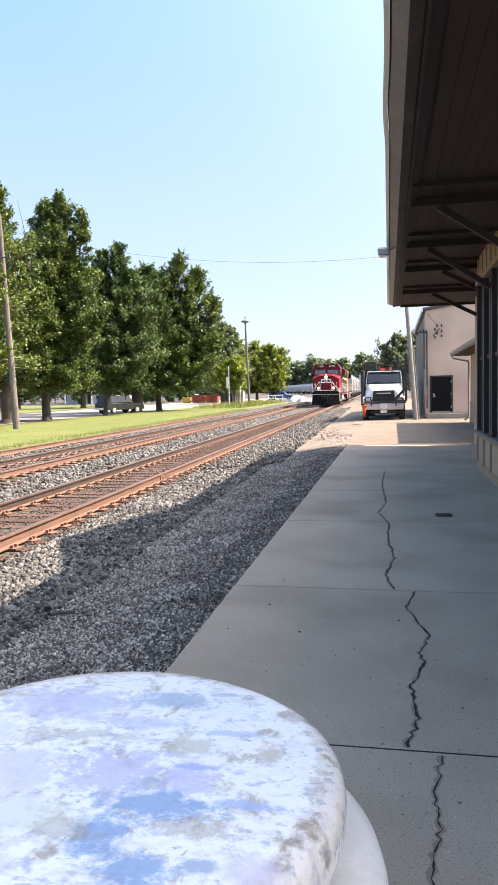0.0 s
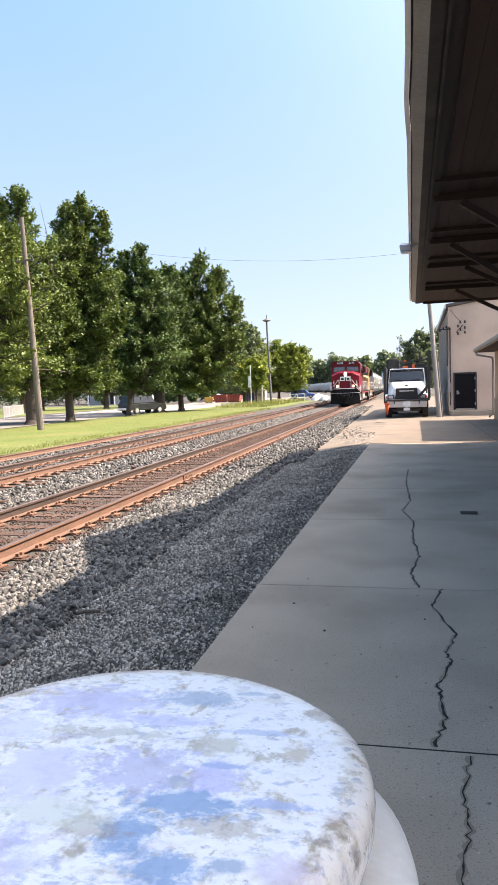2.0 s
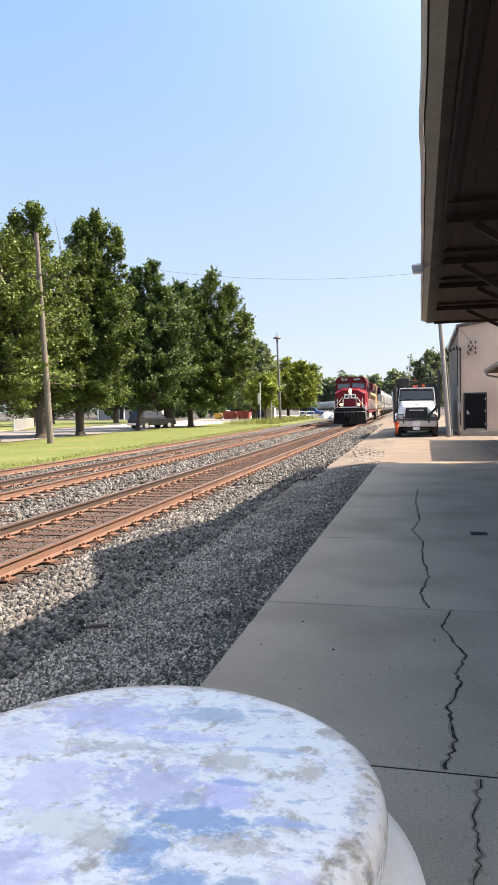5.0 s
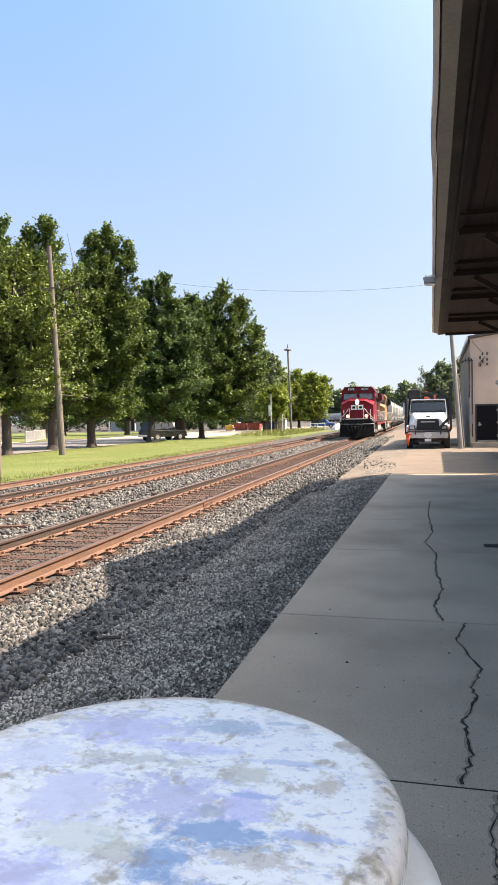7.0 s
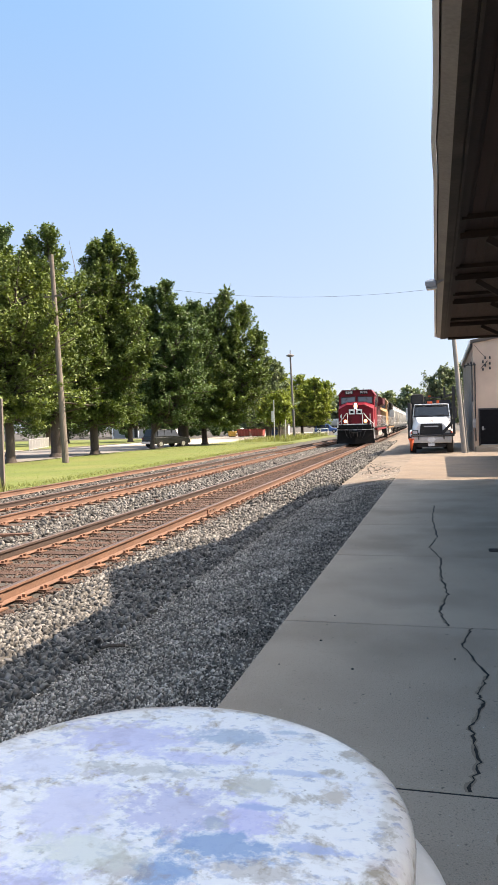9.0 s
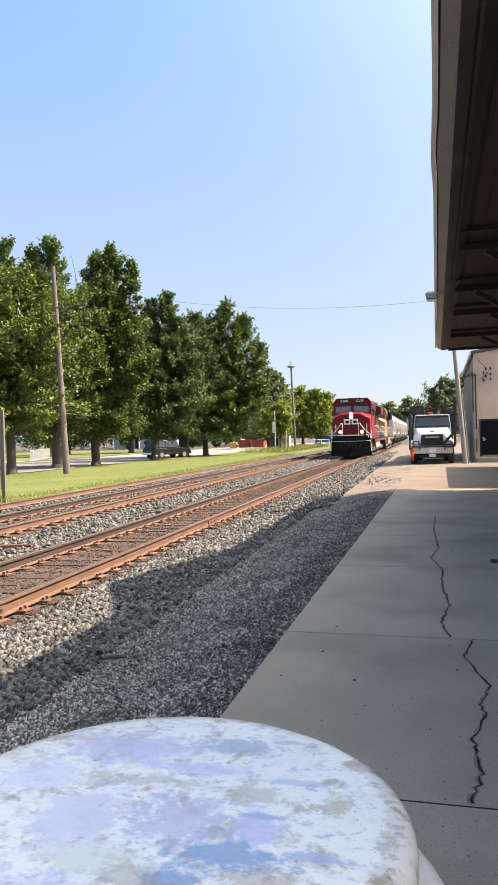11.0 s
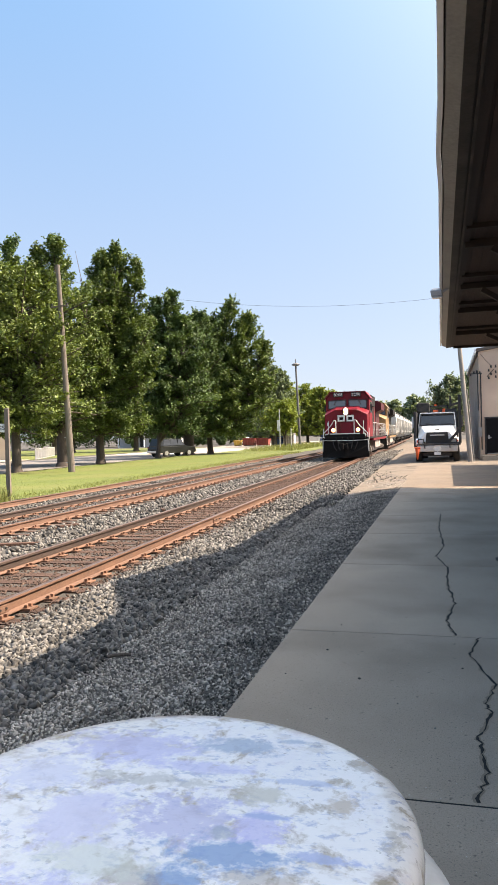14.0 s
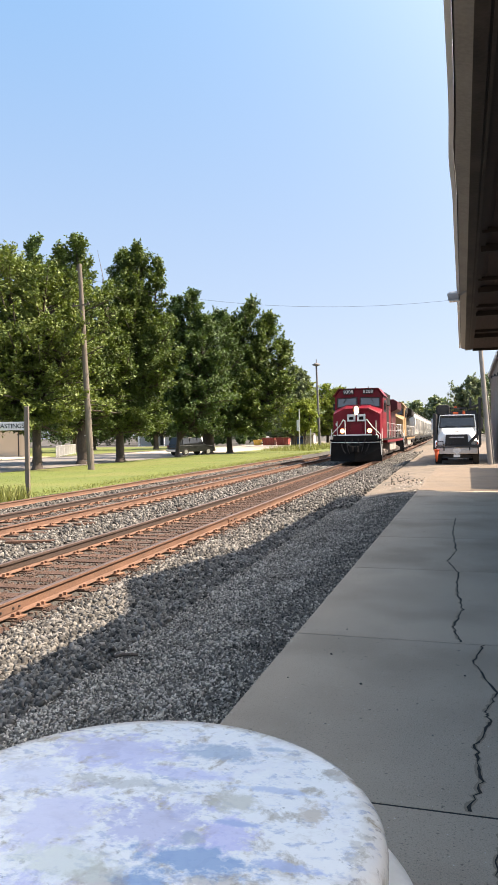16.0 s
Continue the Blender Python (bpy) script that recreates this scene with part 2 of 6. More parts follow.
M = dict(
    concrete=mat("concrete", (0.445, 0.372, 0.298), (0.34, 0.284, 0.228), rough=0.85, scale=0.9, fine=120, bump=0.35, dirt=(0.245, 0.204, 0.163), dirt_amount=0.6, dirt_scale=0.7, spread=0.05, coords="World", spec=0.06),
    # copy of the concrete for slabs in the sun, coloured darker and warmer
    sunlit_concrete=mat("sunlit_concrete", (0.185, 0.142, 0.104), (0.14, 0.108, 0.08), rough=0.9, scale=0.9, fine=100, bump=0.4, dirt=(0.12, 0.1, 0.085), dirt_amount=0.5, dirt_scale=0.9, spread=0.05, coords="World"),
    crack=mat("crack", (0.02, 0.018, 0.016), rough=1, bump=0.1),
    rust_stain=mat("rust_stain", (0.25, 0.20, 0.15), (0.2, 0.165, 0.125), rough=0.9, coords="World"),
    ballast=mat("ballast", (0.1755, 0.1661, 0.1529), (0.02808, 0.02691, 0.02496), rough=0.9, scale=3, fine=30, bump=0.3, spread=0.8, coords="World"),
    bed=mat("gravel_bed", (0.085, 0.077, 0.067), (0.035, 0.032, 0.028), rough=0.95, scale=2, fine=70, bump=0.8, coords="World"),
    gravel=mat("gravel", (0.42, 0.385, 0.34), (0.105, 0.096, 0.085), rough=0.9, scale=2, fine=60, bump=0.3, spread=0.8, coords="World"),
    brown_ballast=mat("brown_ballast", (0.1062, 0.0663, 0.0493), (0.0425, 0.02805, 0.0221), rough=0.95, scale=3, fine=50, bump=0.5, spread=0.4, coords="World"),
    tie=mat("tie_wood", (0.1062, 0.0561, 0.0374), (0.04675, 0.0255, 0.0187), rough=0.95, scale=4, fine=40, bump=0.7, spread=0.3, stretch=(1, 6, 6)),
    rail=mat("rail_rust", (0.1827, 0.1003, 0.0663), (0.09775, 0.0561, 0.0408), rough=0.8, scale=1.2, fine=40, bump=0.2, dirt=(0.16, 0.08, 0.05), dirt_amount=0.6),
    rail_top=mat("rail_top", (0.27, 0.195, 0.165), (0.17, 0.115, 0.095), rough=0.4, metal=0.75, scale=2, fine=80, bump=0.05),
    plate=mat("tie_plate", (0.2295, 0.119, 0.07225), (0.136, 0.07225, 0.04675), rough=0.9, scale=8, fine=60, bump=0.3, spread=0.3),
    asphalt=mat("asphalt", (0.2, 0.182, 0.168), (0.16, 0.146, 0.135), rough=0.9, scale=0.5, fine=30, bump=0.2, coords="World"),
    pale_lot=mat("pale_lot", (0.4, 0.344, 0.28), (0.336, 0.288, 0.232), rough=0.95, scale=0.3, fine=10, coords="World"),
    dust=mat("dust", (0.185, 0.146, 0.11), (0.125, 0.1, 0.077), rough=0.95, scale=0.8, fine=25, bump=0.4, dirt=(0.07, 0.063, 0.057), dirt_amount=0.8, dirt_scale=1.3, coords="World"),
    lawn=mat("lawn", (0.115, 0.142, 0.02), (0.06, 0.083, 0.012), rough=0.9, scale=0.5, fine=9, bump=0.6, dirt=(0.17, 0.155, 0.05), dirt_amount=0.5, dirt_scale=0.25, coords="World"),
    grass=leaf_mat("grass_blade", (0.115, 0.145, 0.022), (0.06, 0.085, 0.014)),
    weed=leaf_mat("weed", (0.216, 0.232, 0.08), (0.152, 0.168, 0.052)),
    leaf_a=leaf_mat("leaf_a", (0.1215, 0.1665, 0.045), (0.063, 0.099, 0.0306)),
    leaf_b=leaf_mat("leaf_b", (0.09, 0.1395, 0.045), (0.0495, 0.0855, 0.0306)),
    leaf_c=leaf_mat("leaf_c", (0.1485, 0.189, 0.0495), (0.0855, 0.1215, 0.0342)),
    # leaf green paled and greyed to stand in for haze over distance
    leaf_hazed=leaf_mat("leaf_hazed", (0.17, 0.215, 0.13), (0.12, 0.155, 0.095)),
    bark=mat("bark", (0.1, 0.08, 0.065), (0.05, 0.04, 0.035), rough=0.95, scale=5, fine=25, bump=0.8, stretch=(1, 1, 0.25)),
    pole_wood=mat("pole_wood", (0.17, 0.1428, 0.119), (0.1062, 0.08925, 0.0748), rough=0.9, scale=4, fine=40, bump=0.5, stretch=(1, 1, 0.08)),
    grey_pole=mat("grey_pole", (0.28, 0.26, 0.235), (0.2, 0.185, 0.17), rough=0.9, scale=4, fine=40, bump=0.4, stretch=(1, 1, 0.08)),
    steel=mat("steel", (0.42, 0.42, 0.43), (0.3, 0.3, 0.31), rough=0.45, metal=0.8, bump=0.05),
    fence_steel=mat("fence_steel", (0.55, 0.55, 0.53), rough=0.5, metal=0.3, bump=0.05),
    dark=mat("dark_paint", (0.02, 0.02, 0.022), (0.012, 0.012, 0.013), rough=0.55, bump=0.08, dirt=(0.07, 0.06, 0.05), dirt_amount=0.5),
    rubber=mat("rubber", (0.02, 0.02, 0.02), (0.03, 0.028, 0.026), rough=0.9, bump=0.2),
    soffit=mat("soffit_board", (0.053, 0.027, 0.021), (0.032, 0.018, 0.0145), rough=0.75, scale=3, fine=30, bump=0.25, stretch=(6, 0.3, 1), spread=0.12),
    beam=mat("brown_beam", (0.033, 0.0185, 0.0148), (0.021, 0.0128, 0.011), rough=0.7, scale=4, fine=40, bump=0.2),
    gutter=mat("gutter", (0.3, 0.292, 0.28), (0.21, 0.2, 0.195), rough=0.5, scale=2, fine=30, bump=0.08, dirt=(0.3, 0.27, 0.24), dirt_amount=0.4),
    fascia=mat("fascia", (0.05, 0.041, 0.036), (0.03, 0.025, 0.022), rough=0.7, scale=2, fine=30, bump=0.15, dirt=(0.1, 0.08, 0.07), dirt_amount=0.6),
    tan=mat("tan_wood", (0.44, 0.31, 0.2), (0.36, 0.25, 0.16), rough=0.75, scale=3, fine=40, bump=0.15, stretch=(3, 3, 0.4), spread=0.06),
    tan_trim=mat("tan_trim", (0.36, 0.25, 0.16), (0.28, 0.19, 0.12), rough=0.7, scale=3, fine=40, bump=0.1),
    grey_frame=mat("grey_frame", (0.13, 0.12, 0.12), (0.09, 0.085, 0.085), rough=0.6, bump=0.08),
    black_frame=mat("black_frame", (0.022, 0.021, 0.024), rough=0.5, bump=0.05),
    door_black=mat("door_black", (0.012, 0.012, 0.014), rough=0.95, bump=0.05, spec=0.1),
    leaf_lime=leaf_mat("leaf_lime", (0.225, 0.27, 0.045), (0.15, 0.195, 0.032)),
    sill=mat("grey_sill", (0.15, 0.135, 0.13), (0.11, 0.1, 0.1), rough=0.6, bump=0.1),
    pink=mat("pink_stucco", (0.62, 0.48, 0.375), (0.55, 0.425, 0.33), rough=0.9, scale=0.6, fine=40, bump=0.25, dirt=(0.40, 0.30, 0.25), dirt_amount=0.5, dirt_scale=0.5),
    grey_siding=mat("grey_siding", (0.47, 0.405, 0.35), (0.38, 0.33, 0.285), rough=0.85, scale=1.2, fine=40, bump=0.2, stretch=(1, 1, 0.2)),
    rail_gauge=mat("rail_gauge_side", (0.075, 0.052, 0.042), (0.04, 0.029, 0.025), rough=0.6, scale=1.5, fine=40, bump=0.2),
    roofing=mat("roofing", (0.12, 0.1, 0.09), (0.08, 0.07, 0.06), rough=0.9, scale=4, fine=30, bump=0.3),
    white=mat("white_paint", (0.86, 0.86, 0.85), (0.8, 0.8, 0.79), rough=0.35, scale=2, fine=20, bump=0.02, dirt=(0.5, 0.46, 0.4), dirt_amount=0.12),
    chrome=mat("dull_chrome", (0.6, 0.6, 0.6), (0.45, 0.45, 0.45), rough=0.3, metal=0.85, bump=0.03),
    orange=mat("orange_plastic", (0.75, 0.11, 0.02), (0.6, 0.09, 0.02), rough=0.5, bump=0.03),
    loco_red=mat("loco_red", (0.205, 0.005, 0.016), (0.15, 0.004, 0.012), spec=0.3, rough=0.42, scale=1.0, fine=15, bump=0.03, dirt=(0.12, 0.02, 0.02), dirt_amount=0.4, dirt_scale=0.9),
    loco_maroon=mat("loco_maroon", (0.085, 0.008, 0.013), (0.05, 0.006, 0.009), rough=0.6, scale=1.0, fine=15, bump=0.05, dirt=(0.045, 0.03, 0.026), dirt_amount=0.7, dirt_scale=0.8, spec=0.3),
    loco_black=mat("loco_black", (0.008, 0.0075, 0.0075), (0.012, 0.011, 0.01), spec=0.2, rough=0.8, scale=2, fine=20, bump=0.1, dirt=(0.03, 0.026, 0.022), dirt_amount=0.3),
    loco_grey=mat("loco_tank", (0.36, 0.33, 0.31), (0.25, 0.22, 0.2), rough=0.8, scale=1.5, fine=20, bump=0.1, dirt=(0.2, 0.15, 0.12), dirt_amount=0.7),
    loco_yellow=mat("loco_yellow", (0.32, 0.192, 0.084), (0.24, 0.144, 0.064), rough=0.45, scale=1, fine=15, bump=0.03, dirt=(0.25, 0.14, 0.06), dirt_amount=0.5),
    hopper=mat("hopper_paint", (0.51, 0.51, 0.4845), (0.425, 0.4165, 0.391), rough=0.6, scale=0.8, fine=10, bump=0.05, dirt=(0.33, 0.27, 0.22), dirt_amount=0.55, dirt_scale=0.7, stretch=(1, 1, 0.3)),
    hopper_dark=mat("hopper_dark", (0.22, 0.23, 0.24), (0.16, 0.17, 0.18), rough=0.7, scale=0.8, fine=10, bump=0.05),
    black_sign=mat("black_sign", (0.012, 0.012, 0.012), rough=0.5, bump=0),
    sign_white=mat("sign_white", (0.82, 0.82, 0.8), rough=0.5, bump=0.02),
    red_bin=mat("red_bin", (0.24, 0.04, 0.032), (0.18, 0.03, 0.025), rough=0.6, bump=0.05, dirt=(0.15, 0.06, 0.04), dirt_amount=0.5),
    blue_bin=mat("blue_bin", (0.05, 0.12, 0.33), (0.04, 0.09, 0.25), rough=0.5, bump=0.05),
    yellow_bin=mat("yellow_bin", (0.65, 0.42, 0.08), rough=0.6, bump=0.05),
    house=mat("house_siding", (0.55, 0.55, 0.54), (0.45, 0.45, 0.45), rough=0.8, bump=0.1),
    cream=mat("cream_block", (0.561, 0.4505, 0.3315), (0.51, 0.408, 0.2975), rough=0.9, scale=0.5, fine=20, bump=0.1),
    suv=mat("suv_paint", (0.022, 0.025, 0.024), (0.018, 0.02, 0.019), rough=0.3, metal=0.3, bump=0),
    lamp_hot=glow("headlight", (1.0, 0.8, 0.55), 7.0),
    ditch_hot=glow("ditch_light", (1.0, 0.62, 0.34), 6.0),
    # glow that imitates the warm halo round the lit lamps
    halo_glow=glow("lamp_halo", (1.0, 0.36, 0.14), 0.8),
)


def speckle(m, colour, scale, lo, hi):
    """Small pits and specks of another colour over a surface."""
    N, L = m.node_tree.nodes, m.node_tree.links
    p = N["Principled BSDF"]
    n = N.new("ShaderNodeTexNoise")
    n.inputs["Scale"].default_value, n.inputs["Detail"].default_value = scale, 2
    L.new(N.new("ShaderNodeNewGeometry").outputs["Position"], n.inputs["Vector"])
    r = N.new("ShaderNodeMapRange")
    r.inputs[1].default_value, r.inputs[2].default_value = lo, hi
    L.new(n.outputs[0], r.inputs[0])
    d = N.new("ShaderNodeMix")
    d.data_type = "RGBA"
    d.inputs[7].default_value = (*colour, 1)
    L.new(r.outputs[0], d.inputs[0])
    L.new(p.inputs["Base Color"].links[0].from_socket, d.inputs[6])
    L.new(d.outputs[2], p.inputs["Base Color"])


speckle(M["concrete"], (0.17, 0.148, 0.124), 90.0, 0.58, 0.75)
speckle(M["concrete"], (0.12, 0.105, 0.09), 23.0, 0.68, 0.78)
speckle(M["concrete"], (0.56, 0.51, 0.45), 60.0, 0.68, 0.78)


def glass_mat(name, tint, rough=0.05):
    m = bpy.data.materials.new(name)
    m.use_nodes = True
    p = m.node_tree.nodes["Principled BSDF"]
    p.inputs["Base Color"].default_value = (*tint, 1)
    p.inputs["Roughness"].default_value = rough
    p.inputs["Specular IOR Level"].default_value = 0.8
    return m


M["dark_glass"] = glass_mat("dark_glass", (0.012, 0.014, 0.017))
# blue-grey base colour imitates the sky reflected in the cab panes
M["sky_glass"] = glass_mat("sky_glass", (0.09, 0.12, 0.15), 0.06)
M["sky_glass"].node_tree.nodes["Principled BSDF"].inputs["Specular IOR Level"].default_value = 1.0
M["lens_glass"] = glass_mat("lens_glass", (0.5, 0.5, 0.5), 0.1)

# ---- ground and tracks ----
def ground_z(u):
    return np.interp(u, [-300, -13.9, -13.0, -12.6, -11.0, -8.3, -7.4, -6.8, -6.7, -4.25, -4.15, -3.2, -1.3, -0.6, 300],
                     [-0.29, -0.29, -0.33, -0.39, -0.40, -0.40, -0.39, -0.39, -0.396, -0.396, -0.375, -0.31, -0.07, -0.035, -0.035])


def ground():
    us = np.array([-900, -300, -120, -60, -36, -24, -18, -13.9, -13.0, -12.6, -11.0, -8.3, -7.4, -6.8, -6.7, -4.25, -4.15, -3.2, -2.2, -1.3, -1.2, 5, 30, 120, 900])
    vs = np.array([-300, -60, -20, 0, 4, 8, 12, 16, 20, 25, 30, 40, 50, 60, 80, 100, 130, 180, 260, 400, 800, 2500])
    s = Shape()
    for v in vs:
        for u in us:
            s.v.append(tuple(on_track(u, v, float(ground_z(u)))))
    n = len(us)
    s.f = [(j * n + i, j * n + i + 1, (j + 1) * n + i + 1, (j + 1) * n + i) for j in range(len(vs) - 1) for i in range(n - 1)]
    ob = part("ground", s, M["bed"])
    tagged(ob, "grey gravel and dusty ground along the railway", "ground", kind="structure")


def strip(name, u0, u1, v0, v1, z, material, label, category, nu=2, nv=12, rag=0.0, thick=0.03, zf=None):
    """A thin sheet with a slightly ragged outline along the line of the tracks."""
    s = Shape()
    for j in range(nv + 1):
        v = v0 + (v1 - v0) * j / nv
        for i in range(nu + 1):
            u = u0 + (u1 - u0) * i / nu
            e = rag * (noise.noise((v * 0.35, i * 3.1, u0)) + 0.5 * noise.noise((v * 1.7, i, u0))) if i in (0, nu) else 0
            z0 = z if zf is None else zf(u)
            w = v + ((1.6 * noise.noise((u * 0.9, 7.3, 0)) + 0.7 * noise.noise((u * 4.1, 2.3, 0))) if j == 0 and rag else 0)
            s.v.append(tuple(on_track(u + e, w, z0 + (0.015 * noise.noise((u, v, 0)) if 0 < i < nu else -thick))))
    n = nu + 1
    s.f = [(j * n + i, j * n + i + 1, (j + 1) * n + i + 1, (j + 1) * n + i) for j in range(nv) for i in range(nu)]
    ob = part(name, s, material, smooth=True)
    return tagged(ob, label, category, kind="structure")


ground()
strip("lawn", -24.6, -13.0, 2, 120, -0.25, M["lawn"], "mown green lawn with dry patches beside the tracks", "lawn", 12, 60, 0.5, 0.06)
strip("lawn", -140, -36, -40, 125, -0.25, M["lawn"], "green lawn across the street", "lawn", 12, 30, 0.6, 0.06)
strip("road", -36.2, -24.2, -60, 78, -0.262, M["asphalt"], "grey asphalt street beyond the lawn", "road", 4, 30, 0.15, 0.0)
strip("parking_lot", -36.1, -21.0, 77, 175, -0.245, M["pale_lot"], "pale sunlit gravel parking lot", "parking lot", 6, 20, 0.8, 0.02)
strip("yard", -3.7, 0.8, 21.6, 130, 0, M["dust"], "pale dusty gravel shoulder with dark crumbling patches", "yard", 40, 420, 0.5, 0.02, lambda u: float(np.interp(u, [-3.7, -3.2, -1.4, -0.7, 0.8], [-0.34, -0.285, -0.06, -0.028, -0.026])))
strip("yard", -1.02, 9.5, 34.3, 130, -0.014, M["dust"], "pale dusty paved yard", "yard", 10, 50, 0.0, 0.0)

# rail section, centred on its head, foot at the bottom
RAIL = [(-0.07, 0), (0.07, 0), (0.07, 0.012), (0.012, 0.03), (0.01, 0.125), (0.036, 0.14), (0.036, 0.166), (-0.036, 0.166), (-0.036, 0.14), (-0.01, 0.125), (-0.012, 0.03), (-0.07, 0.012)]
TIE = Shape().box(-1.3, 1.3, -0.115, 0.115, -0.17, 0).mesh("tie", M["tie"])
PLATE = Shape().box(-0.17, 0.17, -0.095, 0.095, 0, 0.018)
for sx in (-1, 1):
    for sy in (-0.05, 0.05):
        PLATE.box(sx * 0.095 - 0.02, sx * 0.095 + 0.02, sy - 0.017, sy + 0.017, 0.018, 0.055)
PLATE = PLATE.mesh("tie_plate", M["plate"])


def railway_track(lat, v0, v1, ties, plates_to, label):
    base = thing("railway_track", pose(*on_track(lat, 0, RAIL_Z - 0.185), 0, 0, TRACK_TURN), label, "railway track", "railway tracks", "structure")
    for s in (-0.7525, 0.7525):
        part("rail", Shape().prism([(x + s, z + 0.016) for x, z in RAIL], "y", v0, v1), M["rail"], base)
        g = -1 if s > 0 else 1
        part("gauge_face", Shape().prism([(s + g * 0.0125, 0.05), (s + g * 0.0125, 0.139), (s + g * 0.038, 0.153), (s + g * 0.038, 0.181), (s + g * 0.0405, 0.181), (s + g * 0.0405, 0.151), (s + g * 0.0155, 0.137), (s + g * 0.0155, 0.05)], "y", v0, v1), M["rail_gauge"], base, "dark greasy gauge side of the rail")
        part("rail_head", Shape().prism([(s - 0.034, 0.181), (s + 0.034, 0.181), (s + 0.026, 0.186), (s - 0.026, 0.186)], "y", v0, v1), M["rail_top"], base, "worn shiny running surface")
    rnd = random.Random(int(-lat * 10))
    for k in range(ties):
        v = max(v0, 1.0) + k * 0.52
        ob = new("tie", TIE)
        ob.parent = base
        ob.matrix_basis = pose(rnd.uniform(-0.05, 0.05), v + rnd.uniform(-0.03, 0.03), 0 + rnd.uniform(-0.012, 0.0), 0, 0, rnd.uniform(-1.5, 1.5))
        if v < plates_to:
            for s in (-0.7525, 0.7525):
                ob = new("tie_plate", PLATE)
                ob.parent = base
                ob.matrix_basis = pose(s, v, 0.001, 0, 0, rnd.uniform(-2, 2))
    return base


t1 = railway_track(-5.465, -60, 420, 290, 62, "rusty railway track on brown wooden ties")
for v in (7.15, 16.0, 29.0):
    bar = part("joint_bar", Shape().box(-0.7525 + 1.505 + 0.012, -0.7525 + 1.505 + 0.034, v - 0.32, v + 0.32, 0.05, 0.135), M["rail"], t1, "bolted joint bar")
    for d in (-0.24, -0.12, 0.12, 0.24):
        part("bolt", Shape().rod((0.78, v + d, 0.09), (0.80, v + d, 0.09), 0.014, n=6), M["dark"], bar)
railway_track(-9.57, -60, 420, 290, 55, "rusty second railway track beside the lawn")
side = thing("side_rail", pose(*on_track(-12.2, 0, RAIL_Z - 0.185), 0, 0, TRACK_TURN), "rusty single rail along the edge of the lawn", "rail", kind="structure")
part("rail", Shape().prism([(x, z + 0.016) for x, z in RAIL], "y", -60, 62), M["rail"], side)
part("rail_head", Shape().prism([(-0.034, 0.181), (0.034, 0.181), (0.026, 0.186), (-0.026, 0.186)], "y", -60, 62), M["rail_top"], side)


def stones(name, n, u0, u1, v0, v1, lo, hi, material, label, power=1.0, lift=0.0, avoid=None):
    """Loose stones strewn over a strip beside the tracks, thicker near its start."""
    rng = np.random.default_rng(int(abs(u0 * 100) + v0))
    u = rng.uniform(u0, u1, n)
    v = v0 + (v1 - v0) * rng.random(n) ** power
    size = rng.uniform(lo, hi, n) * (1 + 0.02 * (v - v0))
    z = ground_z(u) + lift + size * rng.uniform(-0.25, 0.35, n)
    cube = np.array([(x, y, w) for w in (-1, 1) for y in (-1, 1) for x in (-1, 1)], float)
    quad = np.array([(0, 2, 3, 1), (4, 5, 7, 6), (0, 1, 5, 4), (2, 6, 7, 3), (0, 4, 6, 2), (1, 3, 7, 5)])
    p = cube[None] * rng.uniform(0.6, 1.0, (n, 8, 1)) * rng.uniform(0.6, 1.0, (n, 1, 3)) * np.array([1.35, 0.95, 0.5])
    q = rng.normal(size=(n, 4))
    q /= np.linalg.norm(q, axis=1)[:, None]
    w, x, y, s = q.T
    R = np.stack([1 - 2 * (y * y + s * s), 2 * (x * y - s * w), 2 * (x * s + y * w), 2 * (x * y + s * w), 1 - 2 * (x * x + s * s), 2 * (y * s - x * w),
                  2 * (x * s - y * w), 2 * (y * s + x * w), 1 - 2 * (x * x + y * y)], 1).reshape(n, 3, 3)
    p = np.einsum("nij,nkj->nki", R, p) * (size / 2)[:, None, None]
    c = np.stack([u * math.cos(TA) - v * math.sin(TA), u * math.sin(TA) + v * math.cos(TA), z], 1)
    p = (p + c[:, None]).reshape(-1, 3)
    f = (quad[None] + 8 * np.arange(n)[:, None, None]).reshape(-1, 4)
    tagged(new(name, big_mesh(name, p, f, material)), label, name.replace("_", " "), kind="stuff")


stones("ballast_stones", 24000, -4.4, -2.65, 3, 30, 0.028, 0.072, M["ballast"], "loose grey crushed-stone ballast beside the rails", 1.7)
stones("ballast_stones", 13000, -4.35, -2.7, 3, 14, 0.032, 0.078, M["ballast"], "loose grey crushed-stone ballast beside the rails", 1.4)
stones("gravel_stones", 44000, -2.7, -0.72, 3, 26, 0.010, 0.03, M["gravel"], "fine grey gravel along the platform edge", 2.0)
stones("gravel_stones", 14000, -3.3, -1.5, 3, 14, 0.012, 0.036, M["gravel"], "fine grey gravel along the platform edge", 1.5)
stones("gravel_stones", 2500, -1.62, -1.02, 3, 20, 0.008, 0.02, M["bed"], "dark grit against the platform edge", 1.8, 0.014)
stones("ballast_stones", 13000, -8.4, -6.3, 5, 60, 0.04, 0.09, M["ballast"], "loose grey ballast between the two tracks", 1.8)
stones("ballast_stones", 2600, -4.6, -4.15, 4, 40, 0.02, 0.045, M["brown_ballast"], "rust-brown ballast at the ends of the ties", 1.5, 0.012)
stones("ballast_stones", 17000, -6.15, -4.78, 5, 60, 0.025, 0.055, M["brown_ballast"], "rust-brown ballast between the rails", 1.7, -0.006)
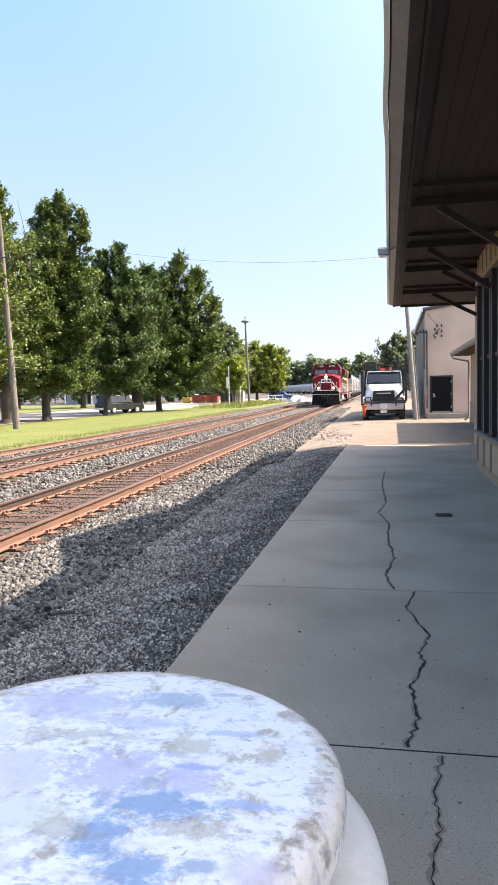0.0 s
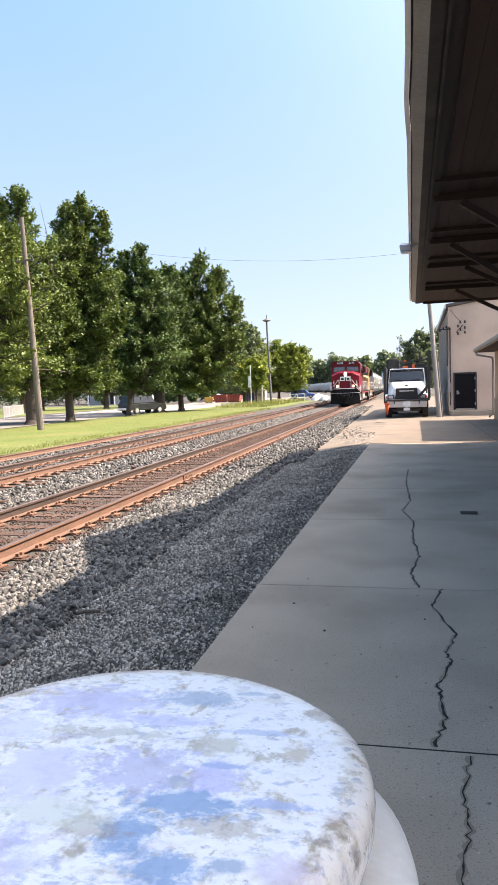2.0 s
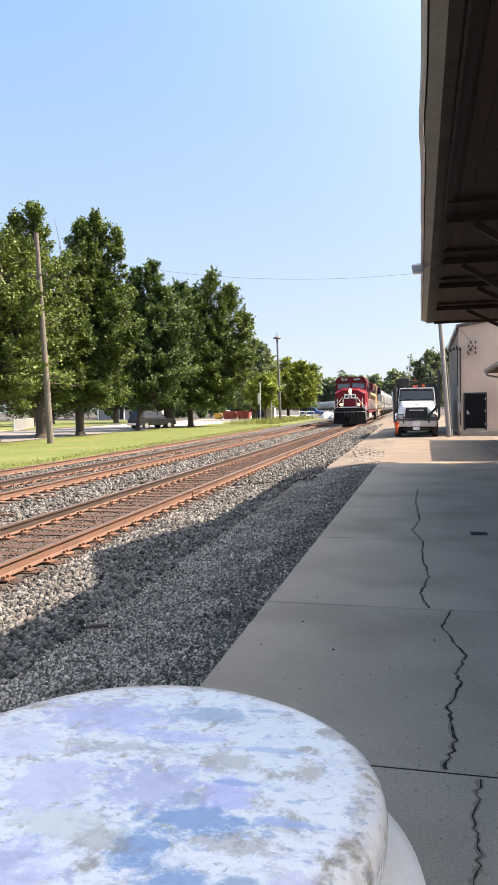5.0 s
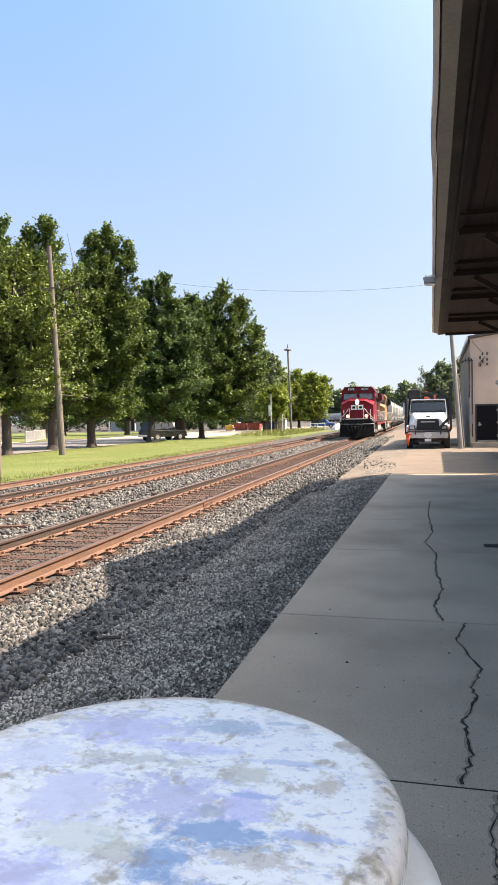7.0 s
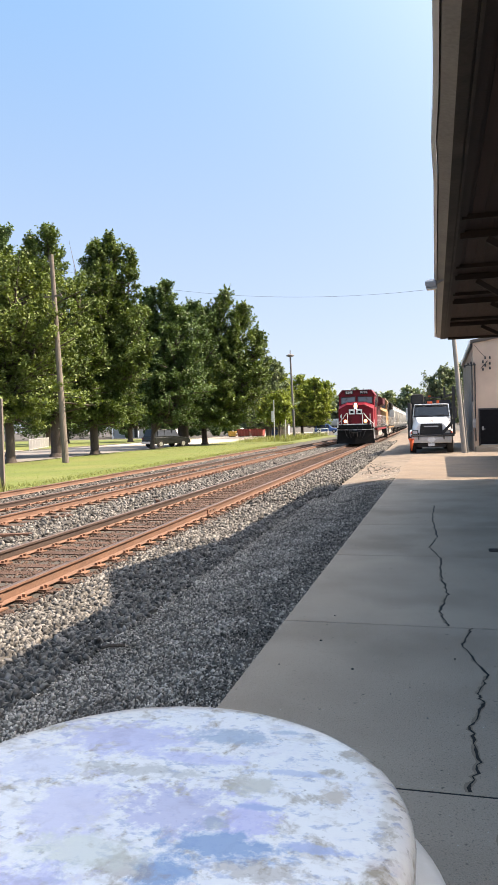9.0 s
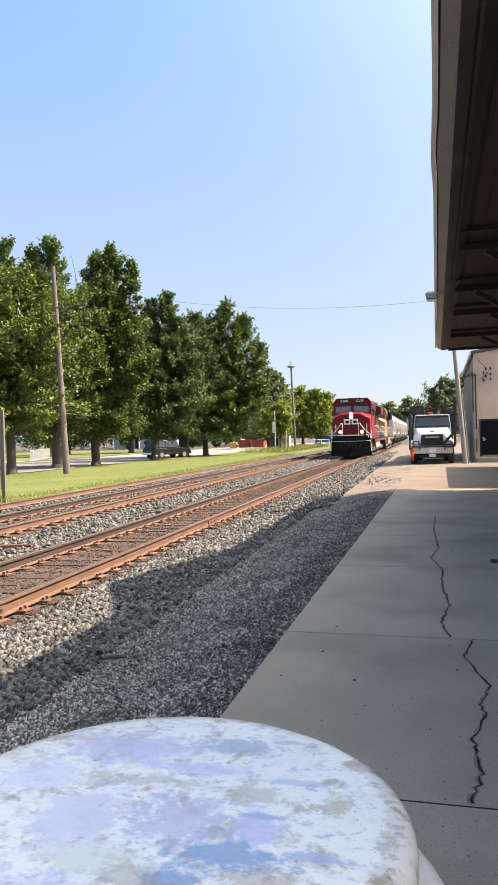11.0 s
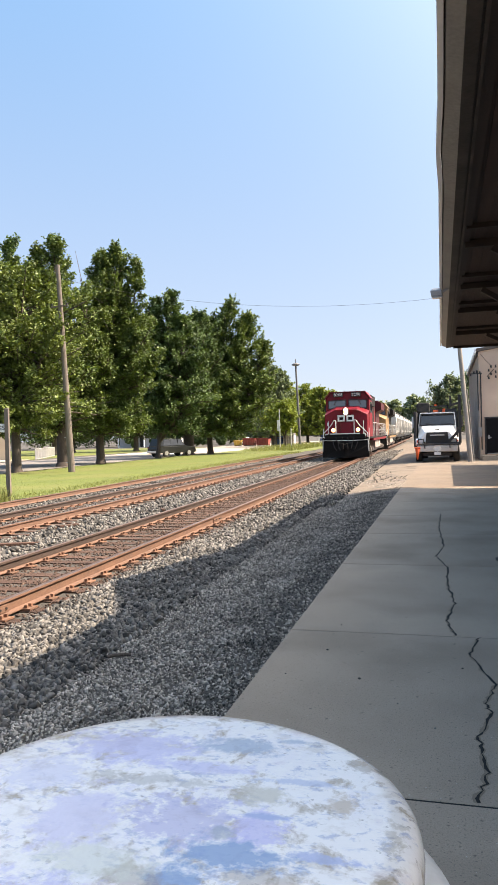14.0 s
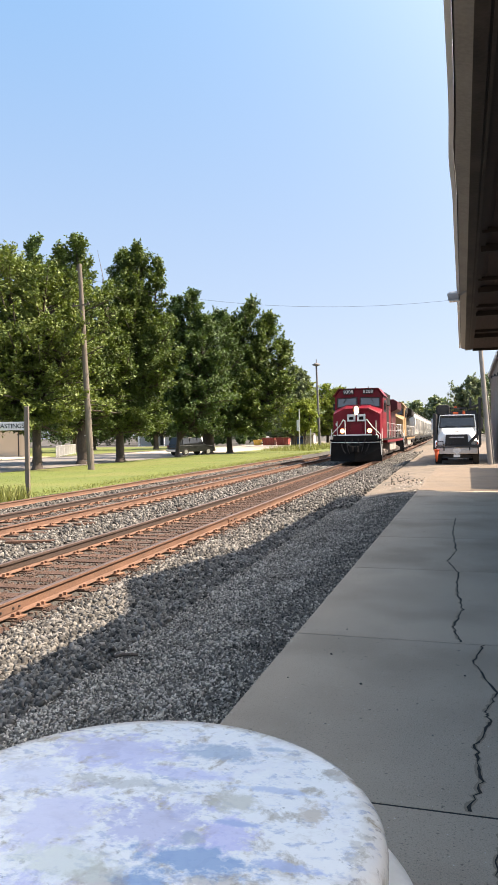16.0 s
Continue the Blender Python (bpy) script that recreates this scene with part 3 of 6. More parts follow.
stones("ballast_stones", 5000, -10.2, -8.9, 9, 50, 0.03, 0.07, M["ballast"], "ballast between the rails of the second track", 1.6)
stones("ballast_stones", 9000, -12.9, -10.4, 12, 60, 0.04, 0.08, M["ballast"], "grey ballast at the edge of the lawn", 1.6)
stones("ballast_stones", 8000, -4.4, -2.3, 18, 70, 0.04, 0.09, M["ballast"], "scattered ballast on the dusty shoulder", 1.3, 0.05)


# ---- platform ----
EDGE = -1.27


def platform():
    base = thing("platform", pose(0, 0, 0), "worn grey concrete station platform with a long jagged crack", "platform", kind="structure")
    # the joint at 21.15 is set at the edge of the roof's shadow
    joints = [-6.0, -2.2, 0.45, 3.24, 5.88, 8.95, 11.7, 14.2, 17.0, 19.2, 21.15, 25.0, 28.4, 31.4, 34.5]
    g = 0.008
    for y0, y1 in zip(joints, joints[1:]):
        for x0, x1 in ((EDGE, 2.25), (2.25, 3.6)):
            if x0 > 2 and y1 < 20:
                continue
            s = Shape()
            b = 0.006
            a = [(x0 + g, y0 + g), (x1 - g, y0 + g), (x1 - g, y1 - g), (x0 + g, y1 - g)]
            i = [(x0 + g + b, y0 + g + b), (x1 - g - b, y0 + g + b), (x1 - g - b, y1 - g - b), (x0 + g + b, y1 - g - b)]
            s.tube([[(*p, -0.14) for p in a], [(*p, -b) for p in a], [(*p, 0) for p in i]])
            # slabs beyond the roof's shadow get the concrete coloured for sun
            part("slab", s, M["concrete"] if y0 < 21 else M["sunlit_concrete"], base)
    part("joint_filler", Shape().box(EDGE + 0.03, 3.55, -6, 34.5, -0.13, -0.005), M["crack"], base, "dark dirt in the joints")


def jag(points, steps, amp, seed):
    """A jagged line through a few points."""
    out, r = [], random.Random(seed)
    for (xa, ya), (xb, yb) in zip(points, points[1:]):
        for k in range(steps):
            t = k / steps
            out.append((xa + (xb - xa) * t + r.uniform(-amp, amp), ya + (yb - ya) * t + r.uniform(-amp, amp) * 0.5))
    return out + [points[-1]]


def crack(points, width, seed):
    s = Shape()
    line = jag(points, 9, 0.013, seed)
    r = random.Random(seed + 9)
    for x, y in line:
        w = width * r.uniform(0.4, 2.0) / 2
        s.v += [(x - w, y, 0.0025), (x + w, y, 0.0025)]
    s.f = [(2 * i, 2 * i + 1, 2 * i + 3, 2 * i + 2) for i in range(len(line) - 1)]
    stain = Shape()
    for x, y in line:
        stain.v += [(x - r.uniform(0.006, 0.026), y, 0.0012), (x + r.uniform(0.004, 0.016), y, 0.0012)]
    stain.f = list(s.f)
    tagged(part("crack_stain", stain, M["rust_stain"]), "brown dirt stain along the platform crack", "stain", kind="structure")
    ob = part("crack", s, M["crack"])
    tagged(ob, "dark jagged crack across the concrete platform", "crack", kind="structure")


platform()
crack([(-0.12, 14.4), (-0.14, 12.9), (-0.12, 11.9), (-0.06, 10.4), (-0.15, 9.6), (-0.02, 8.85), (-0.01, 7.8), (0.05, 7.0), (-0.02, 6.35), (0.04, 5.9)], 0.012, 1)
crack([(0.21, 5.87), (0.13, 5.45), (0.26, 4.8), (0.19, 4.45), (0.21, 4.3), (0.13, 3.97), (0.16, 3.6), (0.1, 3.26)], 0.0095, 2)
crack([(0.25, 3.2), (0.19, 2.9), (0.2, 2.65), (0.15, 2.37), (0.2, 1.9), (0.12, 1.4)], 0.005, 3)


# ---- depot ----
WALL, BAY, EAVE_X, EAVE_Z, RISE = 2.3, 1.66, 0.18, 4.05, 0.004


def soffit_z(x):
    return EAVE_Z + (x - EAVE_X) * RISE


def skewed(shape, e0, e1, dented=0.0):
    """Splits a long eave piece along y and lets it wander sideways as the old roof edge does."""
    ys = [e0 + (e1 - e0) * k / 60 for k in range(61)]
    n = len(shape.v) // 2
    prof = [(x, z) for x, _, z in shape.v[:n]]
    out = Shape()
    def off(y):
        d = 0.05 - 0.1 * (y - 4.6) / 17.8
        return d - dented * math.exp(-((y - 6.9) / 0.7) ** 2) + dented * 0.35 * noise.noise((y * 0.6, 3.3, 0))
    return out.tube([[(x + off(y), y, z) for x, z in prof] for y in ys])


def depot():
    base = thing("depot", pose(0, 0, 0), "old railway depot with tan boards and deep brown bracketed eaves", "station building", kind="structure")
    y0, y1 = 1.2, 21.4
    part("wall", Shape().box(WALL, WALL + 0.2, y0, y1, 0, soffit_z(WALL) + 0.05), M["tan"], base)
    part("wall", Shape().box(WALL + 0.2, 10, y1 - 0.2, y1, 0, 4.6), M["tan"], base)
    part("wall", Shape().box(WALL + 0.2, 10, y0, y0 + 0.2, 0, 4.8), M["tan"], base)
    part("wall", Shape().box(9.8, 10, y0, y1, 0, 4.8), M["tan"], base)
    # bay
    b0, b1 = 5.2, 15.06
    part("bay_base", Shape().box(BAY + 0.03, WALL - 0.003, b0, b1 - 0.02, 0, 0.70), M["tan"], base)
    part("base_board", Shape().box(BAY, BAY + 0.028, b0, b1, 0.0, 0.14), M["tan_trim"], base, bevel=0.004)
    part("base_rail", Shape().box(BAY, BAY + 0.028, b0, b1, 0.63, 0.698), M["tan_trim"], base, bevel=0.004)
    k, y = 0, b1
    while y > b0:
        part("batten", Shape().box(BAY, BAY + 0.028, y - 0.07, y, 0.142, 0.628), M["tan_trim"], base, bevel=0.004)
        y -= 0.98
    part("sill", Shape().box(BAY - 0.05, WALL - 0.004, b0, b1 + 0.03, 0.70, 0.76), M["sill"], base, bevel=0.008)
    part("header", Shape().box(BAY + 0.01, WALL - 0.004, b0, b1, 3.56, soffit_z(BAY) + 0.12), M["tan"], base)
    for q in range(12):
        y = b1 - 0.3 - q * 0.6
        part("batten", Shape().box(BAY - 0.012, BAY + 0.008, y - 0.04, y, 3.66, soffit_z(BAY) + 0.02), M["tan_trim"], base)
    part("head_rail", Shape().box(BAY - 0.03, BAY + 0.06, b0, b1, 3.54, 3.64), M["tan_trim"], base, bevel=0.005)
    y = b1
    w = part("window", Shape().box(BAY + 0.1, BAY + 0.11, b0, b1 - 0.05, 0.76, 2.12), M["dark_glass"], base, "dark lower window panes")
    part("upper_panel", Shape().box(BAY + 0.085, BAY + 0.11, b0, b1 - 0.05, 2.16, 3.55), M["grey_frame"], base, "grey boarded upper panes")
    part("transom", Shape().box(BAY + 0.05, BAY + 0.12, b0, b1 - 0.05, 2.11, 2.17), M["black_frame"], base)
    while y > b0:
        part("mullion", Shape().box(BAY, BAY + 0.13, y - 0.11, y, 0.76, 3.55), M["black_frame"], base, bevel=0.006)
        part("mullion", Shape().box(BAY + 0.04, BAY + 0.125, y - 0.56, y - 0.49, 0.76, 3.55), M["grey_frame"], base, bevel=0.004)
        y -= 1.07
    part("bay_end", Shape().box(BAY + 0.13, WALL, b1 - 0.05, b1, 0.76, 3.55), M["tan"], base)
    # main wall trim beyond the bay
    part("wainscot", Shape().box(WALL - 0.03, WALL - 0.002, b1 + 0.01, y1, 0, 0.8), M["tan"], base)
    part("wainscot_rail", Shape().box(WALL - 0.06, WALL - 0.03, b1 + 0.01, y1, 0.8, 0.88), M["tan_trim"], base)
    # roof
    e0, e1 = 0.6, 22.4
    x = EAVE_X + 0.10
    while x < WALL + 0.05:
        s = Shape().prism([(x, soffit_z(x)), (x + 0.136, soffit_z(x + 0.136)), (x + 0.136, soffit_z(x + 0.136) + 0.02), (x, soffit_z(x) + 0.02)], "y", e0, e1 - 0.04)
        part("soffit_board", s, M["soffit"], base)
        x += 0.14
    s = Shape()
    s.prism([(EAVE_X - 0.02, EAVE_Z + 0.14), (6.2, EAVE_Z + 2.3), (12.4, EAVE_Z + 0.14), (12.4, EAVE_Z + 0.24), (6.2, EAVE_Z + 2.4), (EAVE_X - 0.02, EAVE_Z + 0.24)], "y", e0, e1)
    part("roof", s, M["roofing"], base, "dark shingled roof")
    # cross gable over the bay
    s = Shape()
    zb = EAVE_Z + 0.25
    s.tube([[(0.10, 8.35, zb), (0.10, 13.1, zb), (0.10, 10.75, 5.55)], [(4.0, 8.35, zb), (4.0, 13.1, zb), (4.0, 10.75, 5.55)]])
    part("cross_gable", s, M["roofing"], base)
    part("fascia", skewed(Shape().prism([(EAVE_X - 0.06, EAVE_Z - 0.045), (EAVE_X + 0.03, EAVE_Z - 0.045), (EAVE_X + 0.03, EAVE_Z + 0.138), (EAVE_X - 0.06, EAVE_Z + 0.138)], "y", e0, e1), e0, e1), M["fascia"], base)
    part("eave_trim", skewed(Shape().prism([(EAVE_X + 0.032, EAVE_Z - 0.03), (EAVE_X + 0.16, EAVE_Z - 0.03), (EAVE_X + 0.16, EAVE_Z + 0.05), (EAVE_X + 0.032, EAVE_Z + 0.05)], "y", e0, e1), e0, e1), M["beam"], base)
    part("drip_strip", skewed(Shape().prism([(EAVE_X + 0.05, EAVE_Z - 0.05), (EAVE_X + 0.075, EAVE_Z - 0.05), (EAVE_X + 0.075, EAVE_Z - 0.032), (EAVE_X + 0.05, EAVE_Z - 0.032)], "y", e0, e1), e0, e1), M["fascia"], base)
    g = Shape()
    g.prism([(EAVE_X - 0.17, EAVE_Z + 0.02), (EAVE_X - 0.035, EAVE_Z - 0.02), (EAVE_X - 0.035, EAVE_Z + 0.0), (EAVE_X - 0.16, EAVE_Z + 0.035), (EAVE_X - 0.172, EAVE_Z + 0.13), (EAVE_X - 0.185, EAVE_Z + 0.13)], "y", e0, e1)
    part("gutter", skewed(g, e0, e1, 0.018), M["gutter"], base, "dented pale metal gutter")
    part("gutter_lip", skewed(Shape().prism([(EAVE_X - 0.226, EAVE_Z + 0.03), (EAVE_X - 0.186, EAVE_Z + 0.025), (EAVE_X - 0.186, EAVE_Z + 0.145), (EAVE_X - 0.226, EAVE_Z + 0.145)], "y", e0, e1), e0, e1, 0.018), M["white"], base, "white painted gutter lip")
    part("gable_board", Shape().prism([(EAVE_X + 0.10, EAVE_Z - 0.07), (WALL + 4, EAVE_Z - 0.07 + (WALL + 3.9) * RISE), (WALL + 4, EAVE_Z + 0.12 + (WALL + 3.9) * RISE), (EAVE_X + 0.10, EAVE_Z + 0.12)], "y", e1 - 0.04, e1), M["beam"], base)
    # rafters and braces
    for y in (10.0, 12.9, 15.5, 19.1):
        inner = BAY if b0 < y < b1 else WALL
        a = (EAVE_X + 0.12, y, soffit_z(EAVE_X + 0.12) - 0.05)
        b = (inner, y, soffit_z(inner) - 0.05)
        part("rafter", Shape().beam(a, b, 0.09, 0.10), M["beam"], base, bevel=0.006)
        cx = EAVE_X + (0.46 if y < 14 else 0.86)
        c = (cx, y, soffit_z(cx) - 0.12)
        part("brace", Shape().beam(c, (inner - 0.01, y, c[2] - (0.66 if y < 14 else 0.52) * (inner - c[0])), 0.085, 0.085), M["beam"], base, bevel=0.006)
        y2 = y - 0.8
        inner2 = BAY if b0 < y2 < b1 else WALL
        part("rafter", Shape().beam((EAVE_X + 0.12, y2, soffit_z(EAVE_X + 0.12) - 0.03), (inner2, y2, soffit_z(inner2) - 0.03), 0.05, 0.06), M["beam"], base)


depot()


def eave_lamp():
    base = thing("eave_lamp", pose(EAVE_X - 0.19, 13.2, EAVE_Z - 0.12), "small grey flood lamp clamped under the gutter", "lamp")
    part("housing", Shape().tube([[(-0.17, -0.09, -0.02), (0.02, -0.09, -0.02), (0.02, 0.09, -0.02), (-0.17, 0.09, -0.02)], [(-0.19, -0.1, 0.08), (0.0, -0.1, 0.08), (0.0, 0.1, 0.08), (-0.19, 0.1, 0.08)], [(-0.15, -0.07, 0.12), (-0.02, -0.07, 0.12), (-0.02, 0.07, 0.12), (-0.15, 0.07, 0.12)]]), M["steel"], base, bevel=0.01)
    part("lens", Shape().box(-0.155, 0.005, -0.075, 0.075, -0.045, -0.021), M["lens_glass"], base)
    part("arm", Shape().beam((0.0, 0, 0.06), (0.13, 0, 0.12), 0.04, 0.04), M["steel"], base)


eave_lamp()


def annex():
    base = thing("annex", pose(0, 0, 0), "low tan annex with a wide eave and a pale gutter", "building", kind="structure")
    part("wall", Shape().box(3.55, 9.5, 23.0, 35.0, 0, 3.1), M["tan"], base)
    part("wainscot", Shape().box(3.50, 3.548, 23.0, 35.0, 0, 0.95), M["tan_trim"], base)
    part("eave", Shape().prism([(2.78, 3.06), (3.6, 3.10), (9.5, 5.6), (9.5, 5.75), (2.78, 3.2)], "y", 22.6, 35.5), M["roofing"], base)
    part("soffit", Shape().box(2.8, 3.545, 22.6, 35.45, 3.03, 3.056), M["soffit"], base)
    part("gutter", Shape().prism([(2.66, 3.08), (2.777, 3.04), (2.777, 3.19), (2.65, 3.19)], "y", 22.6, 35.55), M["gutter"], base, "pale metal gutter")
    part("rake_board", Shape().prism([(2.78, 3.02), (9.4, 5.5), (9.4, 5.75), (2.78, 3.24)], "y", 35.5, 35.56), M["gutter"], base)
    part("downspout", Shape().path([(2.74, 35.4, 3.05), (2.80, 35.3, 2.92), (3.45, 35.2, 2.78), (3.47, 35.1, 2.65), (3.47, 35.1, 0.25), (3.3, 35.2, 0.08)], 0.045), M["gutter"], base)


annex()


def stucco_building():
    y, x0, x1 = 41.0, 1.78, 15.0
    base = thing("stucco_building", pose(0, 0, 0), "pinkish tan stucco building with a black steel door", "building", kind="structure")
    peak = 8.4
    zc, zp = 5.72, 6.75
    s = Shape().prism([(x0, -0.1), (x1, -0.1), (x1, zc), (peak, zp), (x0, zc)], "y", y, y + 0.25)
    part("front_wall", s, M["pink"], base)
    part("side_wall", Shape().box(x0, x0 + 0.25, y + 0.25, y + 16, -0.1, zc), M["grey_siding"], base, "weathered grey side wall")
    for k in range(32):
        part("side_batten", Shape().box(x0 - 0.02, x0 - 0.001, y + 0.4 + k * 0.48, y + 0.45 + k * 0.48, 0.0, zc - 0.17), M["grey_siding"], base)
    part("side_wall", Shape().box(x1 - 0.25, x1, y + 0.25, y + 16, -0.1, zc), M["pink"], base)
    part("back_wall", Shape().box(x0, x1, y + 15.75, y + 16, -0.1, zc), M["pink"], base)
    part("roof", Shape().prism([(x0 - 0.12, zc + 0.0), (peak, zp + 0.02), (x1 + 0.12, zc), (x1 + 0.12, zc + 0.16), (peak, zp + 0.2), (x0 - 0.12, zc + 0.16)], "y", y - 0.1, y + 16.1), M["roofing"], base)
    part("eave_trim", Shape().box(x0 - 0.17, x0 - 0.122, y - 0.1, y + 16.1, zc - 0.05, zc + 0.14), M["white"], base, "white eave trim")
    # dark strip added under the eave in place of its shade
    part("eave_shade", Shape().box(x0 - 0.12, x0 - 0.002, y + 0.02, y + 16, zc - 0.16, zc - 0.003), M["dark"], base)
    door = part("door", Shape().box(2.10, 3.14, y - 0.035, y + 0.02, 0.27, 2.16), M["door_black"], base, "black steel door")
    fr = Shape().box(2.02, 2.10, y - 0.05, y + 0.02, 0.25, 2.24).box(3.14, 3.22, y - 0.05, y + 0.02, 0.25, 2.24).box(2.10, 3.14, y - 0.05, y + 0.02, 2.16, 2.24)
    part("door_frame", fr, M["black_frame"], base)
    part("kick_plate", Shape().box(2.14, 3.1, y - 0.045, y - 0.036, 0.27, 0.33), M["steel"], door)
    part("door_handle", Shape().rod((2.23, y - 0.04, 1.15), (2.23, y - 0.1, 1.15), 0.03).rod((2.23, y - 0.1, 1.15), (2.35, y - 0.1, 1.14), 0.018).box(2.18, 2.28, y - 0.042, y - 0.036, 1.08, 1.28), M["steel"], door, "steel lever handle")
    part("hinge", Shape().rod((3.13, y - 0.05, 1.85), (3.13, y - 0.05, 1.98), 0.02).rod((3.13, y - 0.05, 0.5), (3.13, y - 0.05, 0.63), 0.02).rod((3.13, y - 0.05, 1.2), (3.13, y - 0.05, 1.33), 0.02), M["steel"], door)
    part("step", Shape().box(1.82, 3.7, y - 1.1, y - 0.003, -0.1, 0.22), M["concrete"], base, "concrete door step", bevel=0.015)
    part("step", Shape().box(3.7, 5.2, y - 0.8, y - 0.003, -0.1, 0.25), M["concrete"], base, bevel=0.015)
    # conduits and line brackets at the corner
    for dx, top, low in ((-0.06, 4.7, 2.6), (0.09, 4.6, 0.5)):
        part("conduit", Shape().rod((x0 + dx, y - 0.05, low), (x0 + dx, y - 0.05, top), 0.03), M["dark"], base, "dark service conduit")
    part("meter_box", Shape().box(x0 - 0.06, x0 + 0.1, y - 0.18, y - 0.005, 1.2, 1.7), M["steel"], base)
    br = Shape().beam((x0 - 0.45, y - 0.1, 4.55), (x0 + 0.15, y - 0.1, 4.55), 0.05, 0.05).beam((x0 + 0.4, y - 0.1, 4.35), (x0 + 0.75, y - 0.1, 4.75), 0.04, 0.04)
    part("line_bracket", br, M["dark"], base)
    for k, (dx, z) in enumerate(((-0.42, 4.5), (-0.25, 4.6), (-0.1, 4.66), (0.05, 4.6), (0.5, 4.7), (0.62, 4.9), (0.62, 4.5), (0.5, 4.3), (0.85, 4.9), (0.85, 4.6), (0.85, 4.35))):
        part("insulator", Shape().rod((x0 + dx, y - 0.16, z - 0.07), (x0 + dx, y - 0.16, z + 0.07), 0.05, 0.035), M["dark"], base)
    part("wire", Shape().path([(x0 + 0.1, y - 0.05, 5.6), (x0 + 0.35, y - 0.1, 5.25), (x0 + 0.62, y - 0.12, 4.95)], 0.012, 5), M["dark"], base)
    part("wall_lamp", Shape().lathe([(0.0, 0.16), (0.1, 0.14), (0.16, 0.0), (0.1, -0.1), (0.0, -0.12)], 12, (4.75, y - 0.15, 5.15)), M["white"], base, "white dome wall lamp", smooth=True)


stucco_building()


# ---- painted table in the foreground ----
def paint_mat():
    m = mat("painted_top", (0.98, 0.93, 0.875), (0.96, 0.905, 0.85), rough=0.2, spec=1.0, scale=5, fine=60, bump=0.05)
    t = m.node_tree
    N, L = t.nodes, t.links
    p = N["Principled BSDF"]
    p.inputs["Coat Weight"].default_value = 0.15
    col = p.inputs["Base Color"].links[0].from_socket
    co = N.new("ShaderNodeTexCoord").outputs["Object"]

    def layer(col, colour, scale, lo, hi, amount, off, stretch=(1.5, 0.8, 1), detail=4, rot=0.25):
        mp = N.new("ShaderNodeMapping")
        mp.inputs["Location"].default_value = off
        mp.inputs["Rotation"].default_value = (0, 0, rot)
        mp.inputs["Scale"].default_value = stretch
        L.new(co, mp.inputs[0])
        n = N.new("ShaderNodeTexNoise")
        n.inputs["Scale"].default_value, n.inputs["Detail"].default_value, n.inputs["Distortion"].default_value = scale, detail, 0.25
        n.inputs["Roughness"].default_value = 0.66
        L.new(mp.outputs[0], n.inputs["Vector"])
        r = N.new("ShaderNodeMapRange")
        r.inputs[1].default_value, r.inputs[2].default_value, r.inputs[4].default_value = lo, hi, amount
        L.new(n.outputs[0], r.inputs[0])
        d = N.new("ShaderNodeMix")
        d.data_type = "RGBA"
        d.inputs[7].default_value = (*colour, 1)
        L.new(r.outputs[0], d.inputs[0])
        L.new(col, d.inputs[6])
        return d.outputs[2]

    def spot(col, x, y, rx, ry, colour, amount, rag=0.9):
        """One painted patch with a ragged edge."""
        mp = N.new("ShaderNodeMapping")
        mp.vector_type = "TEXTURE"
        mp.inputs["Location"].default_value = (x, y, 0.76)
        mp.inputs["Scale"].default_value = (rx, ry, 1)
        L.new(co, mp.inputs[0])
        ln = N.new("ShaderNodeVectorMath")
        ln.operation = "LENGTH"
        L.new(mp.outputs[0], ln.inputs[0])
        n = N.new("ShaderNodeTexNoise")
        n.inputs["Scale"].default_value, n.inputs["Detail"].default_value, n.inputs["Roughness"].default_value = 20 + 30 * abs(x), 10, 0.68
        L.new(co, n.inputs["Vector"])
        k = N.new("ShaderNodeMath")
        k.operation, k.inputs[1].default_value = "MULTIPLY_ADD", 3.2 * rag
        L.new(n.outputs[0], k.inputs[0])
        L.new(ln.outputs["Value"], k.inputs[2])
        r = N.new("ShaderNodeMapRange")
        lo = 0.85 + 1.6 * rag
        r.inputs[1].default_value, r.inputs[2].default_value = lo - 0.3, lo + 0.25
        r.inputs[3].default_value, r.inputs[4].default_value = min(1.0, 0.98 * amount), 0.0
        L.new(k.outputs[0], r.inputs[0])
        d = N.new("ShaderNodeMix")
        d.data_type = "RGBA"
        d.inputs[7].default_value = (*colour, 1)
        L.new(r.outputs[0], d.inputs[0])
        L.new(col, d.inputs[6])
        return d.outputs[2]

    col = layer(col, (0.70, 0.75, 0.90), 2.3, 0.55, 0.72, 0.2, (3.1, 1.7, 0), detail=6)
    col = layer(col, (0.76, 0.70, 0.82), 4.2, 0.52, 0.70, 0.35, (7.3, 0.2, 0), detail=7)
    col = layer(col, (0.46, 0.48, 0.60), 20.0, 0.54, 0.64, 0.75, (2.4, 8.1, 0), (1.0, 1.4, 1), 7)
    col = layer(col, (0.36, 0.26, 0.14), 11.0, 0.54, 0.64, 0.7, (9.2, 3.3, 0), (1.2, 1, 1), 9)
    col = layer(col, (0.40, 0.31, 0.2), 7.0, 0.54, 0.68, 0.55, (1.2, 6.3, 0), (0.9, 1.5, 1), 10, 0.5)
    col = layer(col, (0.62, 0.50, 0.52), 9.0, 0.58, 0.70, 0.4, (5.2, 2.3, 0), (1, 1.3, 1), 10)
    col = layer(col, (0.33, 0.39, 0.60), 13.0, 0.60, 0.72, 0.5, (4.7, 5.1, 0), (0.8, 1.4, 1), 10, -0.35)
